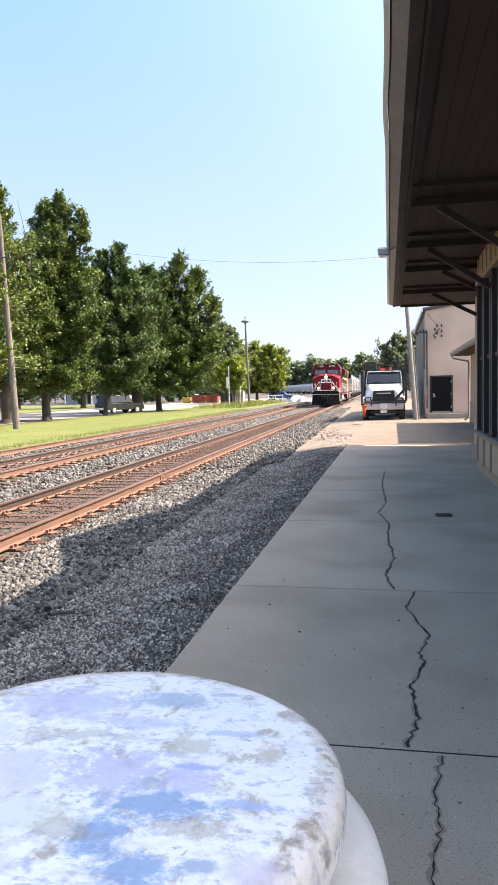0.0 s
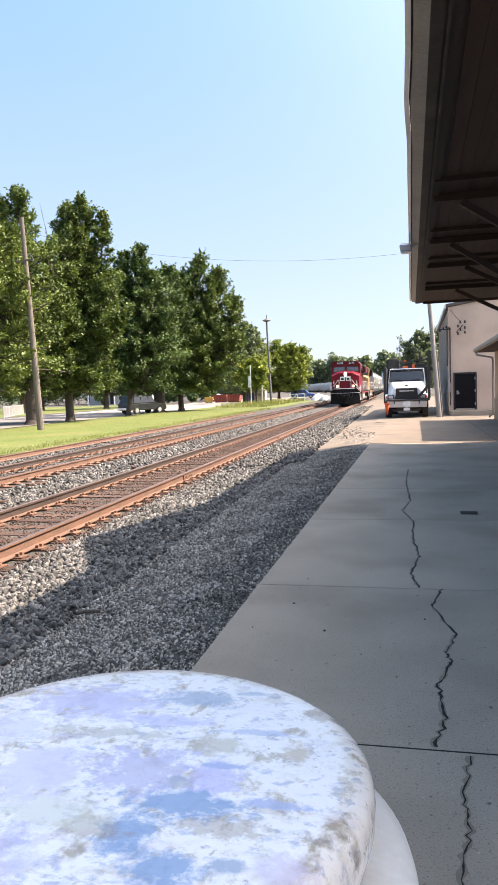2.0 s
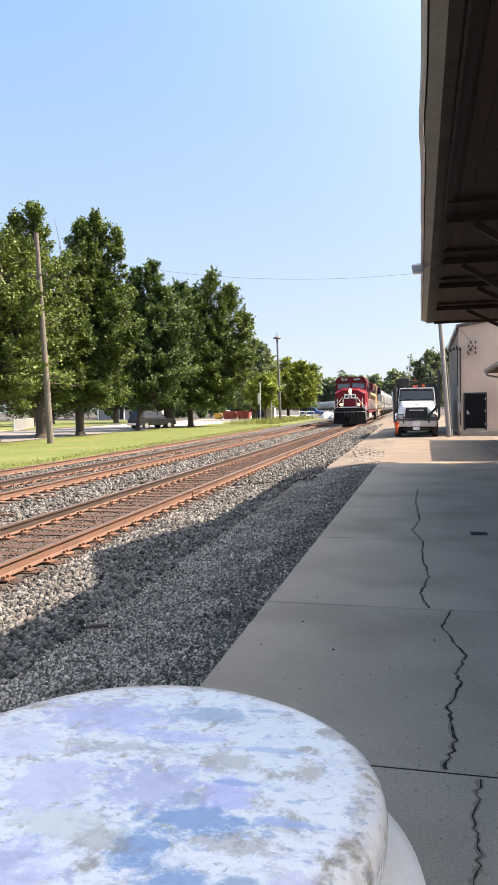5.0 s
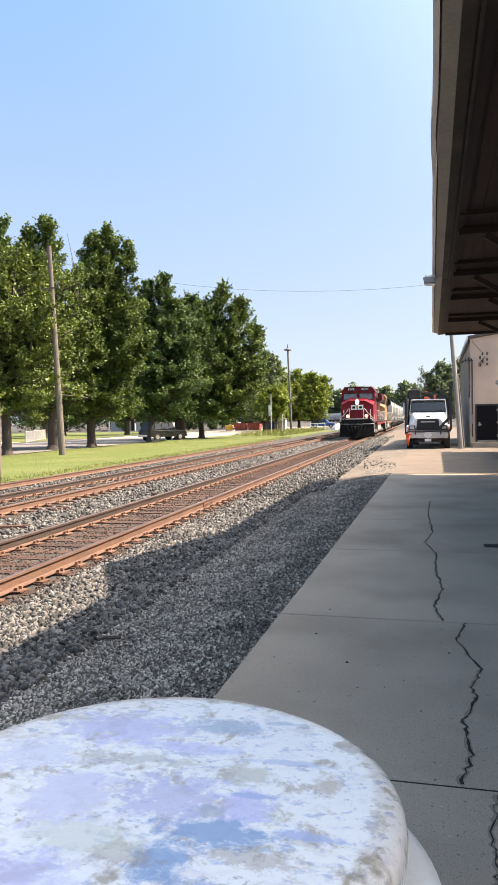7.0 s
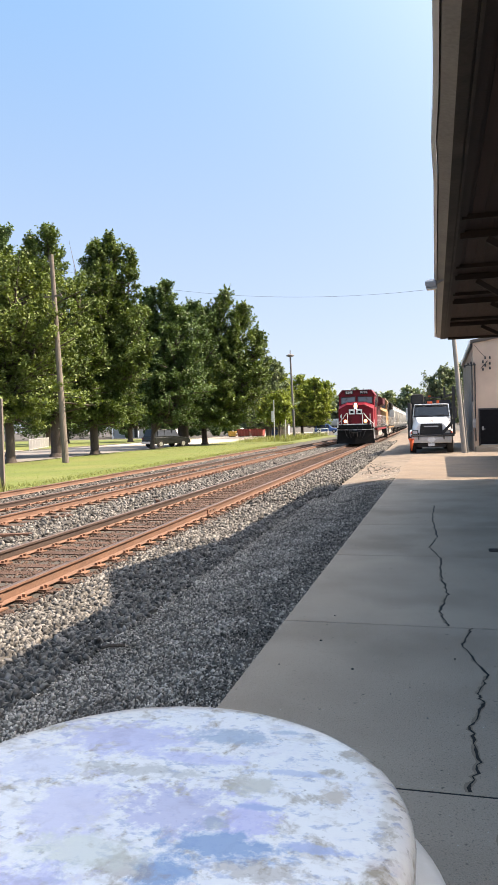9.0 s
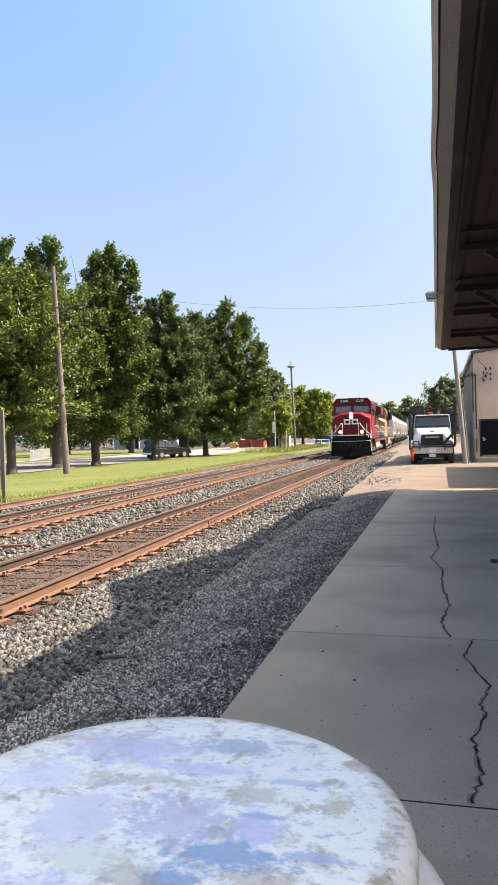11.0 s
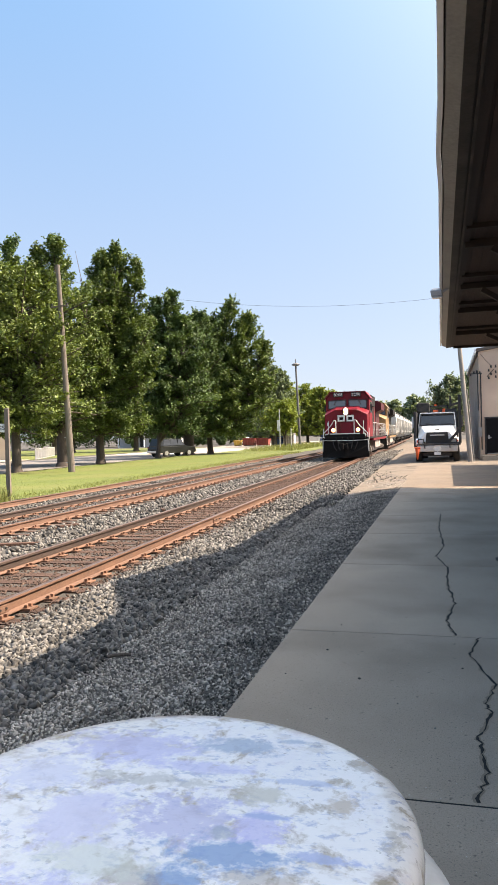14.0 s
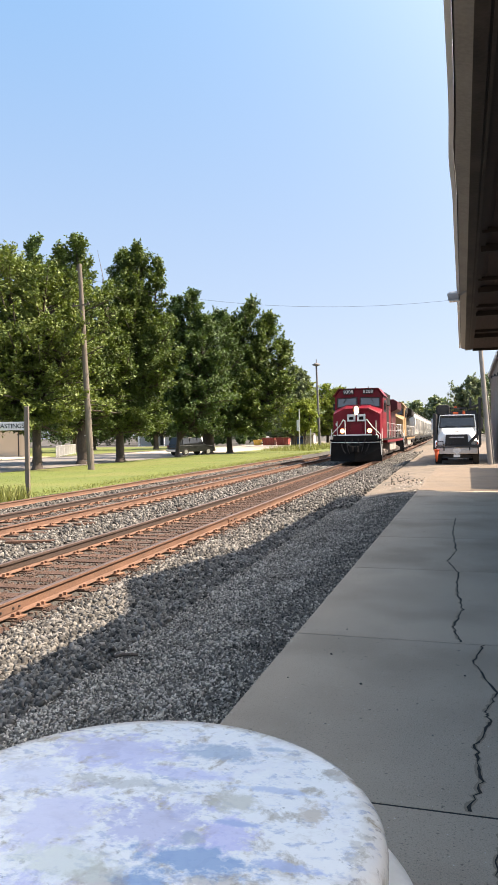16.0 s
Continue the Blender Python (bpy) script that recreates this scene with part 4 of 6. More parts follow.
    col = layer(col, (0.30, 0.25, 0.2), 34.0, 0.60, 0.68, 0.6, (3.2, 1.3, 0), (1, 1.2, 1), 8)
    lilac, slate, blue, brown = (0.60, 0.56, 0.78), (0.37, 0.43, 0.54), (0.26, 0.37, 0.57), (0.33, 0.23, 0.13)
    col = spot(col, -0.16, 0.31, 0.19, 0.11, lilac, 0.8)
    col = spot(col, 0.12, 0.365, 0.12, 0.055, slate, 0.8)
    col = spot(col, 0.05, 0.23, 0.16, 0.035, lilac, 0.7)
    col = spot(col, -0.13, -0.05, 0.11, 0.15, (0.72, 0.67, 0.80), 0.85)
    col = spot(col, -0.32, 0.12, 0.12, 0.10, (0.73, 0.70, 0.80), 0.75)
    col = spot(col, 0.10, -0.01, 0.15, 0.10, (0.52, 0.48, 0.68), 0.7, 1.5)
    col = spot(col, 0.27, -0.02, 0.06, 0.07, (0.55, 0.50, 0.79), 0.7, 1.2)
    col = spot(col, 0.24, -0.13, 0.14, 0.06, blue, 0.9)
    col = spot(col, 0.16, -0.245, 0.06, 0.08, blue, 0.9)
    col = spot(col, 0.26, -0.33, 0.08, 0.06, blue, 0.9)
    col = spot(col, 0.37, -0.30, 0.05, 0.022, slate, 0.9)
    col = spot(col, 0.20, -0.05, 0.03, 0.03, (0.34, 0.37, 0.40), 0.6, 0.8)
    col = spot(col, 0.24, 0.12, 0.06, 0.05, (0.60, 0.54, 0.40), 0.7)
    col = spot(col, 0.43, 0.115, 0.035, 0.05, (0.58, 0.45, 0.31), 0.8)
    col = spot(col, 0.555, 0.0, 0.022, 0.07, (0.5, 0.42, 0.31), 0.45, 1.6)
    col = spot(col, 0.47, 0.31, 0.06, 0.03, (0.42, 0.35, 0.27), 0.7, 1.2)
    col = spot(col, 0.28, 0.03, 0.06, 0.014, (0.40, 0.45, 0.68), 0.85, 0.6)
    col = spot(col, 0.42, -0.10, 0.08, 0.018, (0.42, 0.46, 0.68), 0.8, 1.0)
    col = spot(col, 0.33, 0.20, 0.10, 0.016, (0.48, 0.52, 0.68), 0.7, 1.0)
    col = spot(col, 0.26, 0.425, 0.045, 0.016, (0.42, 0.48, 0.58), 0.8, 0.7)
    col = spot(col, 0.47, -0.30, 0.06, 0.05, (0.70, 0.63, 0.78), 0.7)
    col = spot(col, 0.08, -0.24, 0.07, 0.035, brown, 0.5, 1.2)
    col = spot(col, 0.33, -0.19, 0.10, 0.035, brown, 0.45, 1.4)
    col = spot(col, -0.02, 0.14, 0.16, 0.03, (0.50, 0.46, 0.40), 0.6, 1.3)
    col = spot(col, -0.02, -0.20, 0.13, 0.07, (0.72, 0.71, 0.58), 0.6)
    col = spot(col, -0.10, -0.35, 0.14, 0.10, lilac, 0.75)
    L.new(col, p.inputs["Base Color"])
    return m


def painted_table():
    base = thing("painted_table", pose(-0.672, 1.503, 0.008), "white concrete table painted with weathered blue and violet patches", "table")
    wob = lambda a: 1.0 - 0.07 * max(0.0, math.cos(a - 2.75)) ** 3 + 0.006 * math.sin(3 * a + 1)
    prof = [(0.0, 0.762), (0.3, 0.762), (0.535, 0.761), (0.572, 0.757), (0.592, 0.747), (0.603, 0.731), (0.608, 0.705), (0.606, 0.66), (0.595, 0.62), (0.585, 0.585)]
    part("tabletop", Shape().lathe(prof, 96, wob=wob), paint_mat(), base, smooth=True)
    stain = mat("table_white", (0.86, 0.84, 0.81), (0.78, 0.76, 0.72), rough=0.4, scale=4, fine=50, bump=0.1, dirt=(0.5, 0.44, 0.36), dirt_amount=0.5)
    part("lower_tier", Shape().lathe([(0.0, 0.584), (0.55, 0.584), (0.66, 0.575), (0.69, 0.555), (0.70, 0.52), (0.70, 0.40), (0.68, 0.36), (0.0, 0.355)], 96), stain, base, "plain white lower tier", smooth=True)
    part("pedestal", Shape().lathe([(0.30, 0.355), (0.24, 0.25), (0.24, 0.12), (0.34, 0.03), (0.34, 0.0), (0.0, 0.0)], 48), stain, base, smooth=True)


painted_table()


# ---- the train ----
def train_v(t):
    """Where the front of the train stands along the track."""
    return 82.3 - 2.2 * t - 0.009 * t * t


TRAIN_LAT = -5.465
MOVING = []  # cars: object, distance behind the front
WHEELS = []  # wheelsets: object, place on its car, radius


def wheelset(car, y, r, material):
    s = Shape()
    s.rod((-1.0, 0, 0), (1.0, 0, 0), 0.08, n=10)
    for x in (-0.75, 0.75):
        s.rod((x - 0.06, 0, 0), (x + 0.06, 0, 0), r, n=28)
        s.rod((x - 0.08 * (1 if x > 0 else -1), 0, 0), (x - 0.05 * (1 if x > 0 else -1), 0, 0), r + 0.03, n=28)
    ob = part("wheelset", s, material, car, at=pose(0, y, r))
    WHEELS.append((ob, y, r))


def bogie(car, ys, r, material, wheels):
    y0, y1 = ys[0] - 0.75, ys[-1] + 0.75
    b = part("bogie_frame", Shape().prism([(y0, 0.55), (y0 + 0.3, 0.75), (y1 - 0.3, 0.75), (y1, 0.55), (y1 - 0.1, 0.42), ((y0 + y1) / 2 + 0.5, 0.36), ((y0 + y1) / 2 - 0.5, 0.36), (y0 + 0.1, 0.42)], "x", -1.22, -1.05)
             .prism([(y0, 0.55), (y0 + 0.3, 0.75), (y1 - 0.3, 0.75), (y1, 0.55), (y1 - 0.1, 0.42), ((y0 + y1) / 2 + 0.5, 0.36), ((y0 + y1) / 2 - 0.5, 0.36), (y0 + 0.1, 0.42)], "x", 1.05, 1.22)
             .box(-1.05, 1.05, (y0 + y1) / 2 - 0.25, (y0 + y1) / 2 + 0.25, 0.6, 0.95), material, car, bevel=0.02)
    for y in ys:
        for sx in (-1, 1):
            part("axle_box", Shape().box(sx * 1.28 - 0.1, sx * 1.28 + 0.1, y - 0.16, y + 0.16, r - 0.16, r + 0.16).rod((sx * 1.2, y, r), (sx * 1.42, y, r), 0.11, n=10), material, b)
        wheelset(car, y, r, wheels)


def locomotive(back, colour, label, lit):
    car = thing("locomotive", pose(*on_track(TRAIN_LAT, train_v(0) + back, RAIL_Z), 0, 0, TRACK_TURN), label, "locomotive", "moving train")
    MOVING.append((car, back))
    blk = M["loco_black"]
    # pilot and deck
    s = Shape().tube([[(-1.58, 0.5, 0.12), (0, -0.05, 0.10), (1.58, 0.5, 0.12), (1.58, 0.7, 0.12), (-1.58, 0.7, 0.12)], [(-1.58, 0.42, 0.95), (0, 0.1, 0.95), (1.58, 0.42, 0.95), (1.58, 0.7, 0.95), (-1.58, 0.7, 0.95)], [(-1.58, 0.45, 1.36), (0, 0.3, 1.36), (1.58, 0.45, 1.36), (1.58, 0.7, 1.36), (-1.58, 0.7, 1.36)]])
    part("pilot_plow", s, blk, car, "black snow plow pilot", bevel=0.015)
    part("coupler", Shape().box(-0.17, 0.17, -0.35, 0.3, 0.72, 1.02).box(-0.28, -0.06, -0.55, -0.25, 0.68, 1.06).box(0.1, 0.24, -0.5, -0.3, 0.68, 1.06), blk, car, bevel=0.03)
    for x in (-0.85, -0.5, 0.5, 0.85):
        part("air_hose", Shape().path([(x, 0.3, 1.3), (x * 0.95, 0.08, 1.05), (x * 0.8, 0.0, 0.75), (x * 0.68, 0.1, 0.6)], 0.035), M["rubber"], car)
    part("uncoupling_lever", Shape().path([(-1.5, 0.3, 1.28), (-0.5, 0.05, 1.26), (0.5, 0.05, 1.26), (1.5, 0.3, 1.28)], 0.022, 6), M["sign_white"], car, "white uncoupling lever")
    for x in (-0.62, 0.62):
        part("hose_loop", Shape().path([(x, 0.08, 1.5), (x * 0.9, 0.0, 1.25), (x * 0.6, -0.04, 1.08), (x * 0.35, 0.0, 1.25), (x * 0.28, 0.08, 1.5)], 0.03, 6), M["rubber"], car)
    deck = part("deck", Shape().box(-1.56, 1.56, 0.3, 21.7, 1.36, 1.47), blk, car, bevel=0.01)
    part("anticlimber", Shape().box(-1.35, 1.35, 0.12, 0.95, 1.38, 1.70), blk, car, bevel=0.02)
    part("edge_stripe", Shape().box(-1.02, 1.02, 0.10, 0.118, 1.69, 1.76), M["sign_white"], car)
    part("walkway_sill", Shape().box(-1.575, 1.575, 4.8, 21.5, 1.18, 1.35), colour, car)
    # nose
    nose = Shape()
    front = [(-1.46, 0.98, 1.47), (1.46, 0.98, 1.47), (1.46, 0.98, 3.02), (0.75, 0.86, 3.38), (-0.75, 0.86, 3.38), (-1.46, 0.98, 3.02)]
    rear = [(-1.5, 2.2, 1.47), (1.5, 2.2, 1.47), (1.5, 2.2, 3.32), (0.75, 2.2, 3.66), (-0.75, 2.2, 3.66), (-1.5, 2.2, 3.32)]
    n = part("nose", nose.tube([front, rear]), colour, car, bevel=0.04)
    part("nose_door", Shape().box(-0.38, 0.38, 0.9, 0.97, 1.6, 2.5), colour, n, bevel=0.01)
    # cab
    cab_poly = [(-1.52, 1.47), (1.52, 1.47), (1.52, 4.2), (1.2, 4.64), (-1.2, 4.64), (-1.52, 4.2)]
    c = part("cab", Shape().prism(cab_poly, "y", 2.2, 4.9), colour, car, bevel=0.04)
    part("cab_roof", Shape().prism([(-1.62, 4.18), (-1.25, 4.68), (1.25, 4.68), (1.62, 4.18), (1.56, 4.18), (1.22, 4.645), (-1.22, 4.645), (-1.56, 4.18)], "y", 2.02, 4.95), colour, car)
    for sx in (-1, 1):
        w = part("windshield", Shape().tube([[(sx * 0.14, 2.19, 3.60), (sx * 1.3, 2.19, 3.52), (sx * 1.3, 2.19, 4.02), (sx * 0.14, 2.19, 4.06)], [(sx * 0.14, 2.16, 3.60), (sx * 1.3, 2.16, 3.52), (sx * 1.3, 2.16, 4.02), (sx * 0.14, 2.16, 4.06)]]), M["sky_glass"], car, "windshield pane with the reflected sky in its blue-grey colour")
        part("windshield_frame", Shape().beam((sx * 0.1, 2.15, 3.57), (sx * 1.34, 2.15, 3.49), 0.04, 0.05).beam((sx * 0.1, 2.15, 4.10), (sx * 1.34, 2.15, 4.05), 0.04, 0.05).beam((sx * 0.1, 2.15, 3.57), (sx * 0.1, 2.15, 4.1), 0.05, 0.04).beam((sx * 1.34, 2.15, 3.49), (sx * 1.34, 2.15, 4.05), 0.05, 0.04), M["dark"], w)
        part("wiper", Shape().rod((sx * 0.75, 2.12, 4.1), (sx * 0.95, 2.12, 3.75), 0.018, n=5), M["dark"], w)
        b = part("number_board", Shape().box(sx * 0.62 - 0.33, sx * 0.62 + 0.33, 1.98, 2.06, 4.3, 4.6), M["black_sign"], car, "black number board with white digits")
        if lit:
            text("8208", 0.28, M["sign_white"], b, pose(sx * 0.62, 1.975, 4.45, 90, 0, 0), spacing=1.1)
        part("side_window", Shape().box(sx * 1.53 - 0.012, sx * 1.53 + 0.012, 2.7, 3.5, 3.2, 3.95).box(sx * 1.53 - 0.012, sx * 1.53 + 0.012, 3.65, 4.4, 3.2, 3.95), M["sky_glass"], c)
        part("mirror", Shape().box(sx * 1.62 - 0.05, sx * 1.62 + 0.05, 2.5, 2.6, 3.3, 3.75), M["dark"], c)
        # ditch lights and front rails
        d = part("ditch_light", Shape().rod((sx * 0.84, 0.62, 1.98), (sx * 0.84, 0.98, 1.98), 0.17, n=16), blk, car, "round ditch light")
        part("lens", Shape().rod((sx * 0.84, 0.60, 1.98), (sx * 0.84, 0.615, 1.98), 0.1, n=16), M["ditch_hot"] if lit else M["lens_glass"], d, "lit lens" if lit else "")
        if lit:
            # orange glowing disc behind the lens paints the halo of glare
            part("reflector", Shape().rod((sx * 0.84, 0.617, 1.98), (sx * 0.84, 0.625, 1.98), 0.15, n=18), M["halo_glow"], d, "glowing disc standing in for the lamp's warm halo")
        hr = Shape().path([(sx * 0.62, 0.22, 1.5), (sx * 0.62, 0.22, 2.62), (sx * 0.72, 0.22, 2.66), (sx * 1.0, 0.3, 2.25), (sx * 1.5, 0.35, 1.75), (sx * 1.56, 0.36, 0.5)], 0.028)
        hr.path([(sx * 1.2, 0.9, 1.47), (sx * 1.2, 0.9, 2.6)], 0.022).path([(sx * 1.56, 0.9, 0.5), (sx * 1.56, 0.9, 2.1)], 0.025)
        part("handrail", hr, M["sign_white"], car, "white front handrail")
        part("hose_ring", Shape().lathe([(0.10, -0.02), (0.13, 0.0), (0.10, 0.02), (0.07, 0.0), (0.10, -0.02)], 14, (0, 0, 0)), M["sign_white"], car, at=pose(sx * 1.28, 0.4, 1.62, 90))
        st = part("steps", Shape().box(sx * 1.42 - 0.16, sx * 1.42 + 0.16, 0.68, 1.05, 0.35, 0.39).box(sx * 1.42 - 0.16, sx * 1.42 + 0.16, 0.72, 1.05, 0.68, 0.72).box(sx * 1.42 - 0.16, sx * 1.42 + 0.16, 0.75, 1.05, 1.0, 1.04).box(sx * 1.57 - 0.012, sx * 1.57 + 0.012, 0.65, 1.1, 0.3, 1.36), blk, car)
        # side rails
        for k in range(11):
            y = 5.2 + k * 1.6
            part("stanchion", Shape().rod((sx * 1.53, y, 1.47), (sx * 1.53, y, 2.5), 0.02, n=6), M["fence_steel"], car)
        part("side_handrail", Shape().rod((sx * 1.53, 5.2, 2.5), (sx * 1.53, 21.2, 2.5), 0.022, n=6).rod((sx * 1.53, 5.2, 2.0), (sx * 1.53, 21.2, 2.0), 0.014, n=6), M["fence_steel"], car)
        for k in range(7):
            part("hood_door", Shape().box(sx * 0.97 - 0.015, sx * 0.97 + 0.015, 6.0 + k * 1.35, 7.2 + k * 1.35, 1.65, 3.6), colour, car, bevel=0.01)
        part("louver_panel", Shape().box(sx * 0.98 - 0.02, sx * 0.98 + 0.02, 5.1, 5.9, 1.7, 4.0), M["loco_black"], car)
    # headlight cluster and emblem
    h = part("headlight", Shape().box(-0.2, 0.2, 0.78, 0.95, 3.0, 3.5), M["dark"], car, bevel=0.03)
    for z in (3.13, 3.37):
        part("lens", Shape().rod((0.02, 0.755, z), (0.02, 0.778, z), 0.115, n=16), M["lamp_hot"] if lit else M["lens_glass"], h, "lit lens" if lit else "")
    if lit:
        # halo of the headlight, added as a glowing disc
        part("reflector", Shape().rod((0.02, 0.771, 3.25), (0.02, 0.779, 3.25), 0.16, n=20), M["halo_glow"], h, "glowing disc standing in for the lamp's warm halo")
        for x0, x1 in ((-0.56, -0.05), (0.05, 0.56)):
            em = part("emblem", Shape().box(x0, x1, 0.80, 0.845, 2.86, 3.0).box(x0, x1, 0.80, 0.845, 2.56, 2.66).box(x0, x0 + 0.12, 0.80, 0.845, 2.66, 2.86).box(x1 - 0.12, x1, 0.80, 0.845, 2.66, 2.86), M["sign_white"], car, "pale block emblem on the nose", bevel=0.02)
            part("emblem_mount", Shape().box(x0 + 0.04, x1 - 0.04, 0.845, 0.95, 2.6, 2.96), M["loco_black"], em)
        part("nose_plate", Shape().box(-1.3, -1.05, 0.945, 0.972, 2.3, 2.5), M["sign_white"], car)
    # long hood
    part("hood", Shape().prism([(-0.95, 1.47), (0.95, 1.47), (0.95, 4.1), (0.75, 4.35), (-0.75, 4.35), (-0.95, 4.1)], "y", 4.9, 16.0), M["loco_maroon"] if lit else colour, car, bevel=0.03)
    part("radiator_hood", Shape().prism([(-1.0, 1.47), (1.0, 1.47), (1.0, 3.5), (1.5, 3.75), (1.5, 4.35), (1.2, 4.55), (-1.2, 4.55), (-1.5, 4.35), (-1.5, 3.75), (-1.0, 3.5)], "y", 16.0, 20.8), M["loco_maroon"] if lit else M["loco_black"], car, bevel=0.03)
    part("inverter_cabinet", Shape().box(-1.5, -0.99, 5.0, 7.6, 1.47, 2.4), blk if lit else colour, car, bevel=0.02)
    part("inverter_cabinet", Shape().box(1.0, 1.3, 5.0, 9.6, 1.48, 3.7), blk, car, bevel=0.02)
    part("exhaust_stack", Shape().box(-0.35, 0.35, 11.2, 12.6, 4.35, 4.6), blk, car)
    part("brake_grid", Shape().box(-1.42, 1.42, 5.2, 9.4, 3.75, 4.55), blk, car, bevel=0.03)
    part("horn", Shape().rod((-0.3, 3.2, 4.6), (-0.3, 3.0, 4.8), 0.03), M["dark"], car)
    part("antenna", Shape().rod((0.5, 3.4, 4.6), (0.5, 3.4, 4.86), 0.02), M["dark"], car)
    # below the deck
    part("fuel_tank", Shape().prism([(-1.45, 1.15), (-1.45, 0.6), (-1.15, 0.3), (1.15, 0.3), (1.45, 0.6), (1.45, 1.15)], "y", 8.3, 14.2), M["loco_grey"], car, "dusty grey fuel tank", bevel=0.03)
    part("air_tank", Shape().rod((1.3, 8.4, 1.26), (1.3, 14.0, 1.26), 0.11).rod((-1.3, 8.4, 1.26), (-1.3, 14.0, 1.26), 0.11), blk, car)
    part("underframe", Shape().box(-0.6, 0.6, 0.7, 21.5, 0.95, 1.36), blk, car)
    for ys in ((2.9, 4.8, 6.7), (15.6, 17.5, 19.4)):
        bogie(car, ys, 0.53, M["loco_grey"], blk)
    return car


def hopper_car(back, colour, label, still=None):
    """A covered hopper; still: a pose where it stands with no engine."""
    m = still if still is not None else pose(*on_track(TRAIN_LAT, train_v(0) + back, RAIL_Z), 0, 0, TRACK_TURN)
    car = thing("hopper_car", m, label, "freight car", "moving train" if still is None else "parked freight cars")
    if still is None:
        MOVING.append((car, back))
    def ring(y, low):
        return [(-0.95, y, low), (-1.35, y, max(low, 1.6)), (-1.55, y, 2.6), (-1.5, y, 3.6), (-1.15, y, 4.25), (-0.6, y, 4.45), (0.6, y, 4.45), (1.15, y, 4.25), (1.5, y, 3.6), (1.55, y, 2.6), (1.35, y, max(low, 1.6)), (0.95, y, low)]
    body = part("body", Shape().tube([ring(1.2, 2.4), ring(2.6, 1.1), ring(14.4, 1.1), ring(15.8, 2.4)]), colour, car, bevel=0.05)
    for k in range(9):
        y = 2.4 + k * 1.53
        for sx in (-1, 1):
            part("side_rib", Shape().tube([[(sx * a, y - 0.05, z) for a, z in ((1.36, 1.6), (1.62, 2.6), (1.57, 3.6), (1.5, 3.6), (1.5, 2.6), (1.34, 1.6))], [(sx * a, y + 0.05, z) for a, z in ((1.36, 1.6), (1.62, 2.6), (1.57, 3.6), (1.5, 3.6), (1.5, 2.6), (1.34, 1.6))]]), colour, car)
    part("roof_hatch", Shape().box(-0.3, 0.3, 2.0, 15.0, 4.45, 4.56), colour, car)
    part("running_board", Shape().box(-1.0, -0.55, 0.8, 16.2, 4.5, 4.54).box(0.55, 1.0, 0.8, 16.2, 4.5, 4.54), M["steel"], car)
    part("end_frame", Shape().box(-1.45, 1.45, 0.2, 0.35, 1.0, 1.3).box(-1.45, 1.45, 16.65, 16.8, 1.0, 1.3).box(-0.25, 0.25, 0.2, 16.8, 0.85, 1.1)
         .box(-1.4, -1.3, 0.3, 0.4, 1.3, 4.2).box(1.3, 1.4, 0.3, 0.4, 1.3, 4.2).box(-1.4, -1.3, 16.6, 16.7, 1.3, 4.2).box(1.3, 1.4, 16.6, 16.7, 1.3, 4.2), colour, car)
    for k in range(3):
        y = 4.3 + k * 4.1
        part("outlet_bay", Shape().tube([[(-1.2, y - 1.2, 1.3), (1.2, y - 1.2, 1.3), (1.2, y + 1.2, 1.3), (-1.2, y + 1.2, 1.3)], [(-0.5, y - 0.4, 0.45), (0.5, y - 0.4, 0.45), (0.5, y + 0.4, 0.45), (-0.5, y + 0.4, 0.45)]][::-1]), M["hopper_dark"], car)
    for ys in ((1.4, 3.1), (13.9, 15.6)):
        bogie(car, ys, 0.46, M["loco_black"], M["loco_black"])
    return car


locomotive(0, M["loco_red"], "red diesel locomotive with lit headlights and black plow", True)
locomotive(23.0, M["loco_yellow"], "weathered orange-yellow diesel locomotive coupled behind", False)
for k in range(6):
    hopper_car(46.2 + 17.2 * k, M["hopper"], "pale grey covered hopper car in the train")


